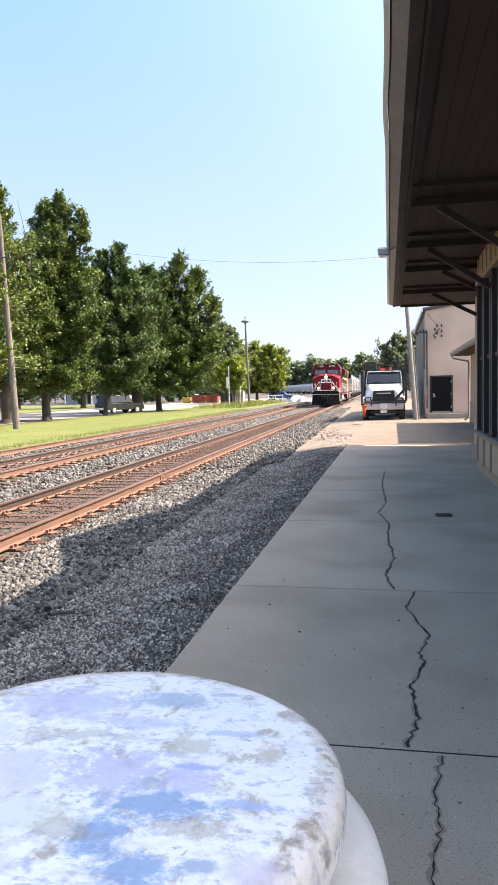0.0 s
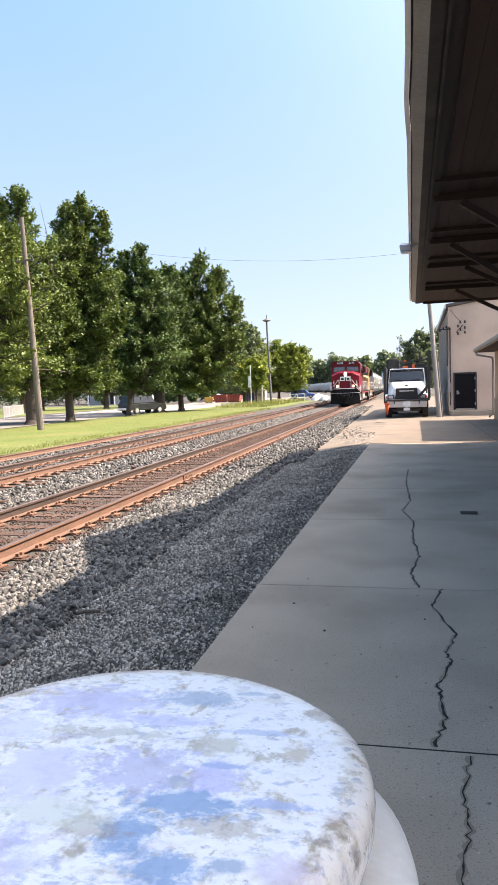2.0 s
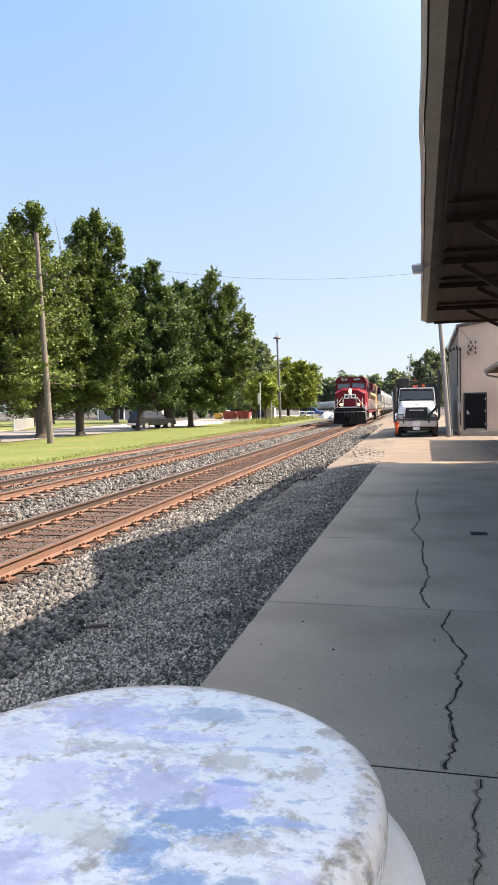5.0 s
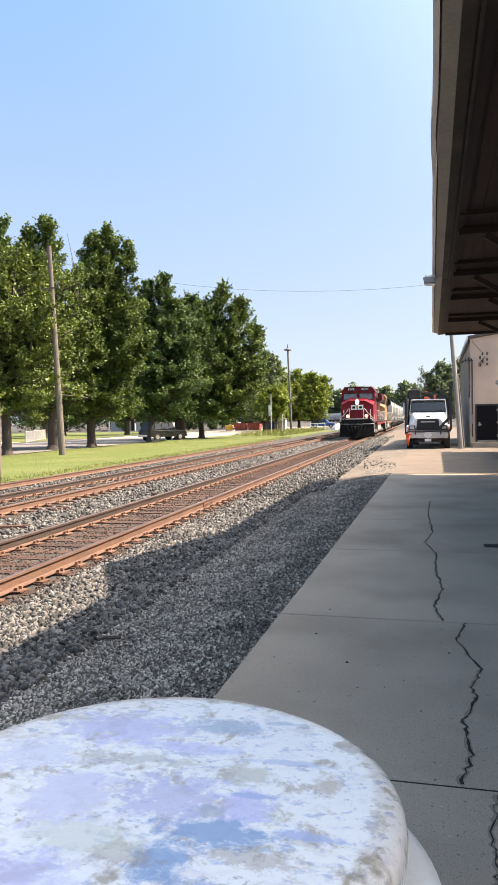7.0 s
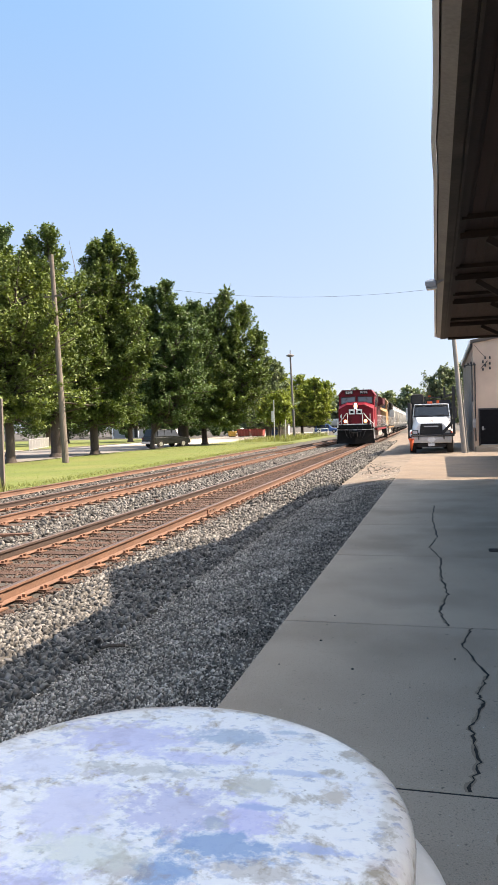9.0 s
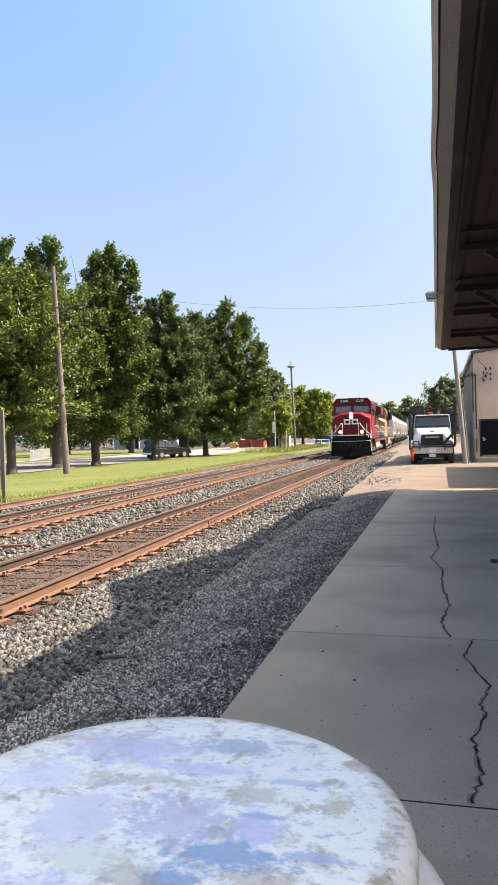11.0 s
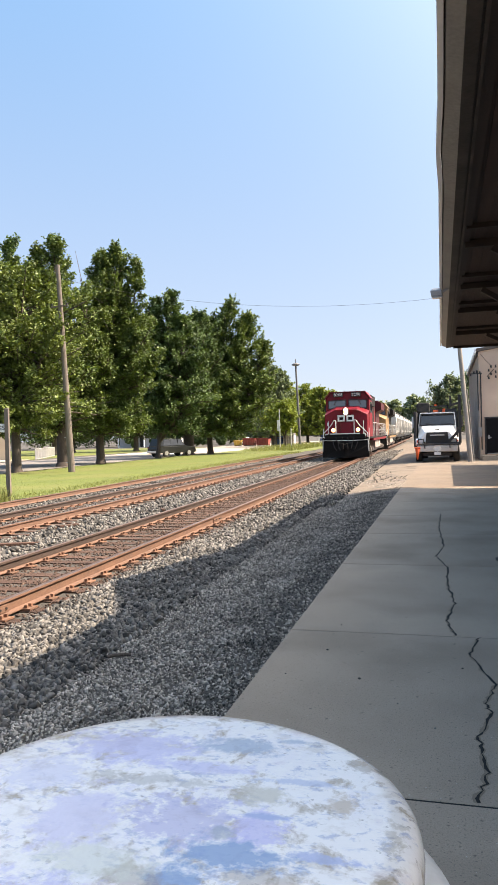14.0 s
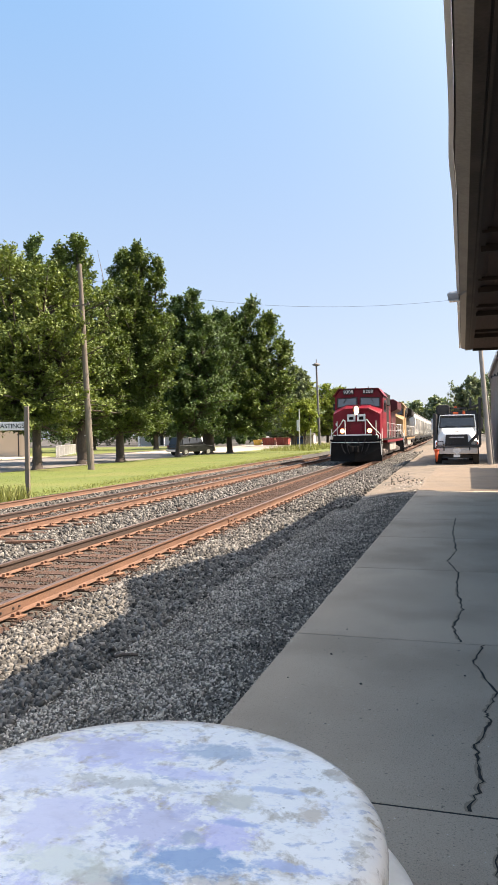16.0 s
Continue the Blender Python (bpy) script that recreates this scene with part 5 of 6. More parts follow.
# ---- utility truck ----
def truck():
    car = thing("utility_truck", pose(-0.41, 38.4, 0.0), "white utility truck with black rack and boom, parked on the yard", "truck")
    blk, wht = M["dark"], M["white"]
    # hood and cab
    hood = Shape().tube([[(-0.86, 0.25, 0.85), (0.86, 0.25, 0.85), (0.84, 0.22, 1.2), (0.6, 0.22, 1.56), (-0.6, 0.22, 1.56), (-0.84, 0.22, 1.2)], [(-0.95, 0.7, 0.85), (0.95, 0.7, 0.85), (0.95, 0.7, 1.28), (0.7, 0.7, 1.70), (-0.7, 0.7, 1.70), (-0.95, 0.7, 1.28)], [(-0.98, 1.7, 0.85), (0.98, 1.7, 0.85), (0.98, 1.7, 1.5), (0.82, 1.7, 1.86), (-0.82, 1.7, 1.86), (-0.98, 1.7, 1.5)]])
    part("hood", hood, wht, car, bevel=0.06, smooth=False)
    cab = Shape().tube([[(-0.98, 1.7, 0.8), (0.98, 1.7, 0.8), (0.97, 1.7, 1.85), (-0.97, 1.7, 1.85)], [(-0.98, 1.72, 0.8), (0.98, 1.72, 0.8), (0.90, 2.15, 2.5), (-0.90, 2.15, 2.5)], [(-0.98, 3.2, 0.8), (0.98, 3.2, 0.8), (0.92, 3.2, 2.56), (-0.92, 3.2, 2.56)]])
    part("cab", cab, wht, car, bevel=0.05)
    ws = Shape().tube([[(-0.86, 1.74, 1.90), (0.86, 1.74, 1.90), (0.80, 2.08, 2.42), (-0.80, 2.08, 2.42)], [(-0.86, 1.70, 1.91), (0.86, 1.70, 1.91), (0.80, 2.04, 2.43), (-0.80, 2.04, 2.43)]])
    w = part("windshield", ws, M["dark_glass"], car, "dark sloped windshield")
    part("windshield_rim", Shape().beam((-0.9, 1.70, 1.88), (0.9, 1.70, 1.88), 0.05, 0.05).beam((-0.84, 2.06, 2.46), (0.84, 2.06, 2.46), 0.05, 0.05).beam((-0.89, 1.7, 1.88), (-0.83, 2.06, 2.46), 0.05, 0.05).beam((0.89, 1.7, 1.88), (0.83, 2.06, 2.46), 0.05, 0.05), blk, w)
    part("wiper", Shape().rod((-0.1, 1.68, 1.92), (-0.6, 1.70, 1.98), 0.012), blk, w)
    part("wiper", Shape().rod((0.2, 1.68, 1.92), (0.7, 1.70, 1.98), 0.012), blk, w)
    part("sun_visor", Shape().box(-0.86, 0.86, 1.95, 2.2, 2.5, 2.55), wht, car, bevel=0.01)
    g = part("grille", Shape().tube([[(-0.6, 0.20, 0.86), (0.6, 0.20, 0.86), (0.52, 0.19, 1.5), (-0.52, 0.19, 1.5)], [(-0.6, 0.24, 0.86), (0.6, 0.24, 0.86), (0.52, 0.24, 1.5), (-0.52, 0.24, 1.5)]]), blk, car, "black grille")
    for k in range(5):
        part("grille_bar", Shape().box(-0.56, 0.56, 0.165, 0.188, 0.92 + k * 0.11, 0.95 + k * 0.11), blk, g)
    part("grille_badge", Shape().box(-0.36, 0.36, 0.15, 0.164, 1.33, 1.39), M["chrome"], g)
    part("emblem", Shape().box(-0.1, 0.1, 0.2, 0.23, 1.60, 1.66), blk, car)
    part("bumper", Shape().prism([(-1.0, 0.52), (1.0, 0.52), (1.0, 0.84), (-1.0, 0.84)], "y", 0.0, 0.24), M["chrome"], car, "dull chrome bumper", bevel=0.03)
    part("bumper_badge", Shape().prism([(0, 0.5), (0.22, 0.68), (0.12, 0.84), (-0.12, 0.84), (-0.22, 0.68)], "y", -0.03, -0.003), M["sign_white"], car)
    part("plate", Shape().box(-0.16, 0.16, -0.02, -0.004, 0.36, 0.5), M["sign_white"], car)
    part("push_bar", Shape().rod((-1.02, -0.06, 0.9), (1.02, -0.06, 0.9), 0.035).rod((-0.62, -0.06, 0.7), (-0.62, -0.06, 1.02), 0.03).rod((0.62, -0.06, 0.7), (0.62, -0.06, 1.02), 0.03).rod((-0.62, -0.06, 1.02), (-0.62, 0.24, 1.02), 0.03).rod((0.62, -0.06, 1.02), (0.62, 0.24, 1.02), 0.03), blk, car)
    for sx in (-1, 1):
        h = part("headlight", Shape().box(sx * 0.8 - 0.15, sx * 0.8 + 0.15, 0.2, 0.3, 0.95, 1.18), blk, car, bevel=0.02)
        part("lens", Shape().box(sx * 0.8 - 0.11, sx * 0.8 + 0.11, 0.185, 0.198, 0.99, 1.14), M["lens_glass"], h)
        wh = part("wheel", Shape().rod((sx * 0.78, 0.95, 0.5), (sx * 1.08, 0.95, 0.5), 0.5, n=32), M["rubber"], car, "black tyre")
        part("rim", Shape().rod((sx * 1.04, 0.95, 0.5), (sx * 1.09, 0.95, 0.5), 0.28, n=20), M["chrome"], wh)
        part("fender", Shape().prism([(0.3, 0.85), (0.35, 1.08), (0.6, 1.2), (1.3, 1.2), (1.55, 1.08), (1.62, 0.85)], "x", sx * 0.98 if sx > 0 else -1.08, 1.08 if sx > 0 else -0.98), wht, car, bevel=0.02)
        part("wheel", Shape().rod((sx * 0.6, 6.2, 0.5), (sx * 1.1, 6.2, 0.5), 0.5, n=32), M["rubber"], car)
        m = part("mirror", Shape().box(sx * 1.22 - 0.09, sx * 1.22 + 0.09, 1.72, 1.80, 1.75, 2.35), wht if sx < 0 else blk, car, bevel=0.03)
        part("mirror_arm", Shape().rod((sx * 0.98, 1.8, 2.3), (sx * 1.2, 1.76, 2.38), 0.02).rod((sx * 0.98, 1.8, 1.7), (sx * 1.2, 1.76, 1.72), 0.02), blk, m)
        part("turn_lamp", Shape().box(sx * 1.0 - 0.03, sx * 1.0 + 0.03, 0.3, 0.38, 1.0, 1.12), M["orange"], car)
    part("chassis", Shape().box(-0.5, 0.5, 0.3, 8.0, 0.45, 0.8), blk, car)
    part("front_axle", Shape().rod((-0.9, 0.95, 0.42), (0.9, 0.95, 0.42), 0.12).box(-0.2, 0.2, 0.8, 1.1, 0.3, 0.5), blk, car)
    part("oil_pan", Shape().box(-0.7, 0.7, 0.3, 0.6, 0.3, 0.44), blk, car)
    part("mud_guard", Shape().box(-1.0, 1.0, 3.25, 3.32, 0.25, 0.79), blk, car)
    part("rack_body", Shape().box(-1.08, 1.08, 3.35, 8.2, 0.8, 2.62), blk, car, "black rack body", bevel=0.02)
    part("side_guard", Shape().box(-1.2, -1.04, 1.2, 3.3, 0.7, 2.6), blk, car, bevel=0.03)
    part("spare_stack", Shape().tube([[(-1.1, 3.3, 2.56), (-0.42, 3.3, 2.56), (-0.38, 3.3, 3.02), (-0.48, 3.3, 3.14), (-1.0, 3.3, 3.14), (-1.12, 3.3, 3.02)], [(-1.1, 4.3, 2.56), (-0.42, 4.3, 2.56), (-0.38, 4.3, 3.0), (-0.48, 4.3, 3.1), (-1.0, 4.3, 3.1), (-1.12, 4.3, 3.0)]]), M["rubber"], car, "black rounded roof box", bevel=0.06)
    part("rack", Shape().beam((-0.4, 3.2, 2.92), (0.6, 3.2, 2.92), 0.06, 0.07).beam((-0.35, 3.2, 2.5), (-0.35, 3.2, 2.95), 0.06, 0.06).beam((0.55, 3.2, 2.6), (0.55, 3.2, 2.95), 0.06, 0.06).box(-0.3, 1.0, 3.3, 3.5, 2.56, 2.78), blk, car, "black headache rack")
    part("beacon", Shape().box(-0.22, 0.06, 2.6, 2.9, 2.58, 2.7).box(-0.16, -0.02, 3.05, 3.15, 2.95, 3.02), M["orange"], car, "orange beacon", bevel=0.02)
    part("beacon", Shape().box(0.28, 0.42, 2.6, 2.8, 2.58, 2.76), M["orange"], car, bevel=0.02)
    part("boom", Shape().beam((1.12, 0.1, 0.95), (1.12, 0.1, 3.35), 0.13, 0.13).beam((0.72, 0.15, 2.86), (1.16, 0.1, 2.98), 0.11, 0.11).beam((0.68, 0.15, 2.8), (0.68, 0.15, 3.32), 0.1, 0.1).beam((0.5, 0.1, 0.95), (1.12, 0.1, 1.62), 0.14, 0.14).beam((0.5, 0.1, 0.92), (1.14, 0.1, 0.92), 0.12, 0.14), blk, car, "black boom frame")
    cone = thing("traffic_cone", pose(-0.41 - 0.98, 38.25, 0.0), "orange traffic cone hung upside down on the bumper", "cone")
    part("cone_body", Shape().lathe([(0.0, 0.14), (0.03, 0.14), (0.125, 0.72), (0.12, 0.72), (0.0, 0.6)], 16), M["orange"], cone, smooth=True)
    part("cone_base", Shape().box(-0.15, 0.15, -0.15, 0.15, 0.72, 0.76), M["orange"], cone, bevel=0.01)
    part("hook", Shape().path([(0, 0, 0.76), (0, 0.02, 0.93), (0.02, 0.1, 0.93)], 0.012), blk, cone)


truck()


# ---- poles, wires, signs ----
def utility_pole():
    b, t = Vector((-20.85, 38.3, -0.3)), Vector((-21.38, 38.3, 11.7))
    base = thing("utility_pole", pose(*b), "weathered wooden utility pole leaning on the lawn", "utility pole")
    up = t - b
    part("pole", Shape().rod((0, 0, 0), up, 0.2, 0.12, n=14), M["pole_wood"], base)
    for h, w in ((0.80, 0.55), (0.71, 0.5)):
        c = up * h
        arm = part("crossarm", Shape().beam(c + Vector((-w, -0.12, -0.03)), c + Vector((w, -0.12, 0.03)), 0.07, 0.08), M["pole_wood"], base)
        for x in (-w + 0.08, w - 0.08):
            part("insulator", Shape().lathe([(0, 0), (0.04, 0.0), (0.05, 0.06), (0.03, 0.12), (0.0, 0.13)], 8, c + Vector((x, -0.12, 0.05))), M["dark"], arm)
    for k in range(10):
        z = 0.05 + k * 0.06
        c = up * z
        part("step_bolt", Shape().rod(c, c + Vector((0.28 if k % 2 else -0.28, -0.1, 0)), 0.018, n=5), M["steel"], base)
    return t


top = utility_pole()


def grey_pole():
    b, t = Vector((1.2, 38.5, -0.05)), Vector((0.55, 39.2, 9.2))
    base = thing("utility_pole", pose(*b), "pale weathered pole beside the stucco building", "utility pole")
    part("pole", Shape().rod((0, 0, 0), t - b, 0.135, 0.09, n=14), M["grey_pole"], base)
    part("conduit", Shape().rod((0.17, -0.03, 0.0), Vector((0.16, -0.03, 0)) + (t - b) * 0.4, 0.022, n=8), M["grey_pole"], base)
    return t


top2 = grey_pole()


def wire(a, b, sag, r=0.006):
    s = Shape()
    a, b = Vector(a), Vector(b)
    pts = [a.lerp(b, k / 24) - Vector((0, 0, sag * 4 * (k / 24) * (1 - k / 24))) for k in range(25)]
    s.path(pts, r, 4)
    tagged(part("overhead_wire", s, M["dark"]), "thin dark overhead wire between two poles", "wire")


wire(top - Vector((0, 0, 0.75)), top2 - Vector((0, 0, 0.75)), 1.0)


def station_sign():
    b = Vector((-13.25, 20.3, -0.3))
    base = thing("station_sign", pose(*b, 0, 0, 14), "white station name board on a weathered wooden post", "sign")
    part("post", Shape().box(-0.065, 0.065, -0.065, 0.065, 0, 2.94), M["pole_wood"], base, bevel=0.01)
    p = part("board", Shape().box(-0.98, -0.066, -0.02, 0.02, 2.19, 2.46), M["sign_white"], base, "white board with black letters", bevel=0.006)
    text("HASTINGS", 0.2, M["black_sign"], p, pose(-0.53, -0.024, 2.322, 90, 0, 0), spacing=0.98)


station_sign()


def lamp_mast():
    base = thing("lamp_mast", pose(-20.0, 103, -0.28), "tall grey lamp mast beside the tracks", "lamp mast")
    part("mast", Shape().rod((0, 0, 0), (-0.35, 0, 11.6), 0.2, 0.12, n=12), M["grey_frame"], base)
    part("head", Shape().lathe([(0, 0.3), (0.25, 0.26), (0.55, 0.1), (0.6, 0.0), (0.3, -0.12), (0, -0.14)], 16, (-0.35, 0, 11.7)), M["grey_frame"], base, "wide lamp head", smooth=True)
    part("finial", Shape().rod((-0.35, 0, 11.9), (-0.35, 0, 12.5), 0.06), M["grey_frame"], base)


lamp_mast()


def thin_post(x, y, h, board, label):
    base = thing("post", pose(x, y, -0.28), label, "post")
    part("shaft", Shape().rod((0, 0, 0), (0, 0, h), 0.06, n=8), M["fence_steel"], base)
    if board:
        part("board", Shape().box(-0.3, 0.02, -0.08, -0.06, h - 2.6, h - 1.3), M["sign_white"], base)


thin_post(-19.0, 85.4, 4.9, True, "thin pale post with a small white board")
thin_post(-18.6, 90.0, 2.6, False, "thin dark post in the weeds")


def container(x, y, w, d, h, material, label, category="container"):
    base = thing("waste_container", pose(x, y, -0.25), label, category, "waste containers")
    part("tub", Shape().tube([[(-w / 2, -d / 2, 0.1), (w / 2, -d / 2, 0.1), (w / 2, d / 2, 0.1), (-w / 2, d / 2, 0.1)], [(-w / 2 - 0.1, -d / 2 - 0.1, h), (w / 2 + 0.1, -d / 2 - 0.1, h), (w / 2 + 0.1, d / 2 + 0.1, h), (-w / 2 - 0.1, d / 2 + 0.1, h)]]), material, base, bevel=0.03)
    part("rim", Shape().box(-w / 2 - 0.13, w / 2 + 0.13, -d / 2 - 0.13, d / 2 + 0.13, h, h + 0.08), material, base)
    part("skid", Shape().box(-w / 2, w / 2, -d / 2 + 0.1, -d / 2 + 0.25, 0, 0.1).box(-w / 2, w / 2, d / 2 - 0.25, d / 2 - 0.1, 0, 0.1), M["dark"], base)
    for k in range(4):
        xx = -w / 2 + (k + 0.5) * w / 4
        part("rib", Shape().box(xx - 0.04, xx + 0.04, -d / 2 - 0.14, -d / 2 - 0.02, 0.15, h), material, base)


container(-33.5, 126, 2.0, 1.6, 1.25, M["red_bin"], "rust-red steel waste container on the lot")
container(-31.0, 126, 2.0, 1.6, 1.25, M["red_bin"], "rust-red steel waste container on the lot")
container(-35.7, 126, 1.1, 1.0, 0.9, M["yellow_bin"], "small yellow waste bin on the lot")
container(-27.6, 123, 1.9, 1.8, 1.5, M["blue_bin"], "blue waste container on the lot")


def shed():
    base = thing("shed", pose(-25.5, 122, -0.25), "small grey board shed at the end of the lot", "shed")
    part("wall", Shape().box(-0.9, 0.9, -0.8, 0.8, 0, 1.9), M["house"], base)
    part("roof", Shape().prism([(-1.05, 1.88), (1.05, 1.88), (0, 2.3)], "y", -0.95, 0.95), M["roofing"], base)
    for k in range(6):
        part("board", Shape().box(-0.9 + k * 0.3 + 0.02, -0.62 + k * 0.3, -0.825, -0.803, 0.02, 1.86), M["grey_pole"], base)


shed()


def car_thing(name, m, paint, label, category, tall=1.75, length=4.7):
    """A side-shaped car; its front points along +x."""
    car = thing(name, m, label, category)
    L, W = length, 0.9
    body = Shape().prism([(0.05, 0.35), (0.0, 0.75), (0.08, 1.0), (L - 1.3, 1.02), (L - 0.15, 0.88), (L, 0.65), (L - 0.02, 0.35)], "y", -W, W)
    part("body", body, paint, car, bevel=0.06)
    cabin = Shape().tube([[(0.1, -W + 0.03, 1.0), (L - 1.25, -W + 0.03, 1.0), (L - 1.25, W - 0.03, 1.0), (0.1, W - 0.03, 1.0)], [(0.4, -W + 0.18, tall), (L - 2.1, -W + 0.18, tall), (L - 2.1, W - 0.18, tall), (0.4, W - 0.18, tall)]])
    part("cabin", cabin, paint, car, bevel=0.06)
    for sy in (-1, 1):
        y = sy * (W - 0.07)
        for a, b in ((0.55, 1.3), (1.42, 2.25), (2.37, 3.05)):
            part("side_window", Shape().tube([[(a - 0.06, y - 0.05, 1.08), (b + 0.1, y - 0.05, 1.08), (b - 0.15 * (b > 3), y - sy * 0.08 - 0.05, tall - 0.1), (a + 0.05, y - sy * 0.08 - 0.05, tall - 0.1)], [(a - 0.06, y + 0.05, 1.08), (b + 0.1, y + 0.05, 1.08), (b - 0.15 * (b > 3), y - sy * 0.08 + 0.05, tall - 0.1), (a + 0.05, y - sy * 0.08 + 0.05, tall - 0.1)]]), M["dark_glass"], car)
        for x in (0.85, L - 0.95):
            w = part("wheel", Shape().rod((x, sy * (W - 0.18), 0.35), (x, sy * (W + 0.03), 0.35), 0.35, n=20), M["rubber"], car)
            part("rim", Shape().rod((x, sy * (W + 0.01), 0.35), (x, sy * (W + 0.045), 0.35), 0.21, n=16), M["chrome"], w)
        part("tail_lamp", Shape().box(-0.02, 0.06, sy * 0.78 - 0.09, sy * 0.78 + 0.09, 0.8, 1.0), M["red_bin"], car)
    part("bumper", Shape().box(-0.12, 0.1, -W, W, 0.38, 0.6), M["chrome"], car, bevel=0.03)
    part("bumper", Shape().box(L - 0.1, L + 0.08, -W, W, 0.38, 0.58), M["chrome"], car, bevel=0.03)


car_thing("parked_suv", pose(-27.0, 65.6, -0.26, 0, 0, 62), M["suv"], "dark grey-green sport utility vehicle parked under the trees", "car")
car_thing("parked_car", pose(-38.0, 133, -0.25, 0, 0, 10), M["white"], "white car parked at the back of the lot", "car", 1.5, 4.4)
car_thing("parked_truck", pose(-25.2, 152, -0.25, 0, 0, 5), M["blue_bin"], "blue pickup parked near the freight cars", "car", 1.8, 5.0)


def barrier():
    base = thing("white_barrier", pose(-19.8, 118, -0.26), "white pipe barrier at the edge of the lot", "barrier")
    for x in (0, 1.2, 2.4):
        part("post", Shape().rod((x, 0, 0), (x, 0, 1.15), 0.06, n=8), M["sign_white"], base)
    part("rail", Shape().rod((0, 0, 1.12), (2.4, 0, 1.12), 0.05, n=8).rod((0, 0, 0.6), (2.4, 0, 0.6), 0.05, n=8), M["sign_white"], base)
    part("strut", Shape().rod((0, 0, 0.05), (1.1, 0, 1.1), 0.05, n=8), M["sign_white"], base)


barrier()
for k, (x, y, s) in enumerate(((-14.6, 122, 0.9), (-16.0, 124, 1.2), (-13.2, 120, 0.7))):
    heap = Shape()
    prof = [(1.3 * s, 0), (1.1 * s, 0.3 * s), (0.6 * s, 0.75 * s), (0.0, 0.95 * s)]
    heap.lathe(prof, 14, wob=lambda a: 1 + 0.15 * math.sin(3 * a + k))
    ob = part("covered_heap", heap, M["fence_steel"], at=pose(x, y, -0.3))
    tagged(ob, "pale tarpaulin-covered heap beside the track", "heap")

for k in range(11):
    hopper_car(0, M["hopper"], "grey covered hopper car parked on a far siding", pose(-31.0 - 17.2 * k * math.sin(radians(14)), 305 + 17.2 * k * math.cos(radians(14)), -0.2, 0, 0, 14))


# ---- buildings across the street ----
def cream_building():
    base = thing("cream_building", pose(0, 0, 0), "cream block building with a flat roof across the street", "building", kind="structure")
    part("wall", Shape().prism([(-42.4, 65), (-55.6, 83), (-77.5, 83), (-77.5, 65)], "z", -0.3, 3.3), M["cream"], base)
    part("coping", Shape().prism([(-42.3, 64.9), (-55.5, 83.1), (-77.6, 83.1), (-77.6, 64.9)], "z", 3.3, 3.45), M["tan_trim"], base)
    part("downpipe", Shape().rod((-43.6, 64.9, -0.2), (-43.6, 64.9, 3.3), 0.05), M["dark"], base)
    part("forecourt", Shape().box(-75, -40, 57, 64.99, -0.32, -0.235), M["pale_lot"], base)


cream_building()


def chain_fence():
    a, b = Vector((-37.5, 62, -0.27)), Vector((-43.5, 76, -0.27))
    base = thing("fence", pose(*a), "pale metal picket fence beside the street", "fence")
    n = 8
    for k in range(n + 1):
        p = (b - a) * (k / n)
        part("post", Shape().rod(p, p + Vector((0, 0, 1.15)), 0.05, n=8), M["fence_steel"], base)
    for h in (0.12, 1.1):
        part("rail", Shape().rod((0, 0, h), b - a + Vector((0, 0, h)), 0.03, n=6), M["fence_steel"], base)
    s = Shape()
    for k in range(110):
        p = (b - a) * (k / 110)
        s.rod(p + Vector((0, 0, 0.12)), p + Vector((0, 0, 1.1)), 0.012, n=4, caps=False)
    part("mesh", s, M["fence_steel"], base)


chain_fence()


def house():
    base = thing("house", pose(-60, 140, -0.3), "small white house with a dark porch across the street", "house")
    part("wall", Shape().box(-5, 7, 0, 8, 0, 3.2), M["house"], base)
    part("roof", Shape().prism([(-5.5, 3.1), (7.5, 3.1), (1, 5.8)], "y", -0.6, 8.6), M["roofing"], base)
    part("porch_roof", Shape().box(-4.5, 1.5, -2.4, 0, 2.5, 2.7), M["white"], base)
    for x in (-4.3, -1.5, 1.3):
        part("porch_post", Shape().box(x - 0.1, x + 0.1, -2.3, -2.1, 0, 2.5), M["white"], base)
    d = part("door", Shape().box(-0.5, 0.5, -0.05, 0.01, 0.1, 2.1), M["dark"], base)
    for x in (-3.2, 3.0, 5.2):
        w = part("window", Shape().box(x - 0.6, x + 0.6, -0.06, 0.01, 0.9, 2.2), M["dark_glass"], base)
        part("window_frame", Shape().box(x - 0.7, x + 0.7, -0.04, 0.005, 0.8, 0.9).box(x - 0.7, x + 0.7, -0.04, 0.005, 2.2, 2.3), M["white"], w)


house()


# ---- small things on the platform ----
def drain():
    base = thing("drain_grate", pose(0.66, 9.45, 0.0), "small dark iron drain grate set in the platform", "drain")
    part("frame", Shape().box(-0.1, 0.1, -0.1, 0.1, 0.001, 0.006), M["crack"], base)
    for k in range(6):
        part("bar", Shape().box(-0.09, 0.09, -0.09 + k * 0.033, -0.075 + k * 0.033, 0.006, 0.012), M["dark"], base)


drain()


def twig():
    s = Shape().path([(0, 0, 0), (0.06, 0.01, 0.012), (0.13, 0.005, 0.015), (0.19, 0.02, 0.008)], 0.014, 6)
    tagged(part("stick", s, M["bark"], at=pose(-2.72, 5.5, -0.19, 0, 0, 15)), "dry dark stick lying on the gravel", "stick")


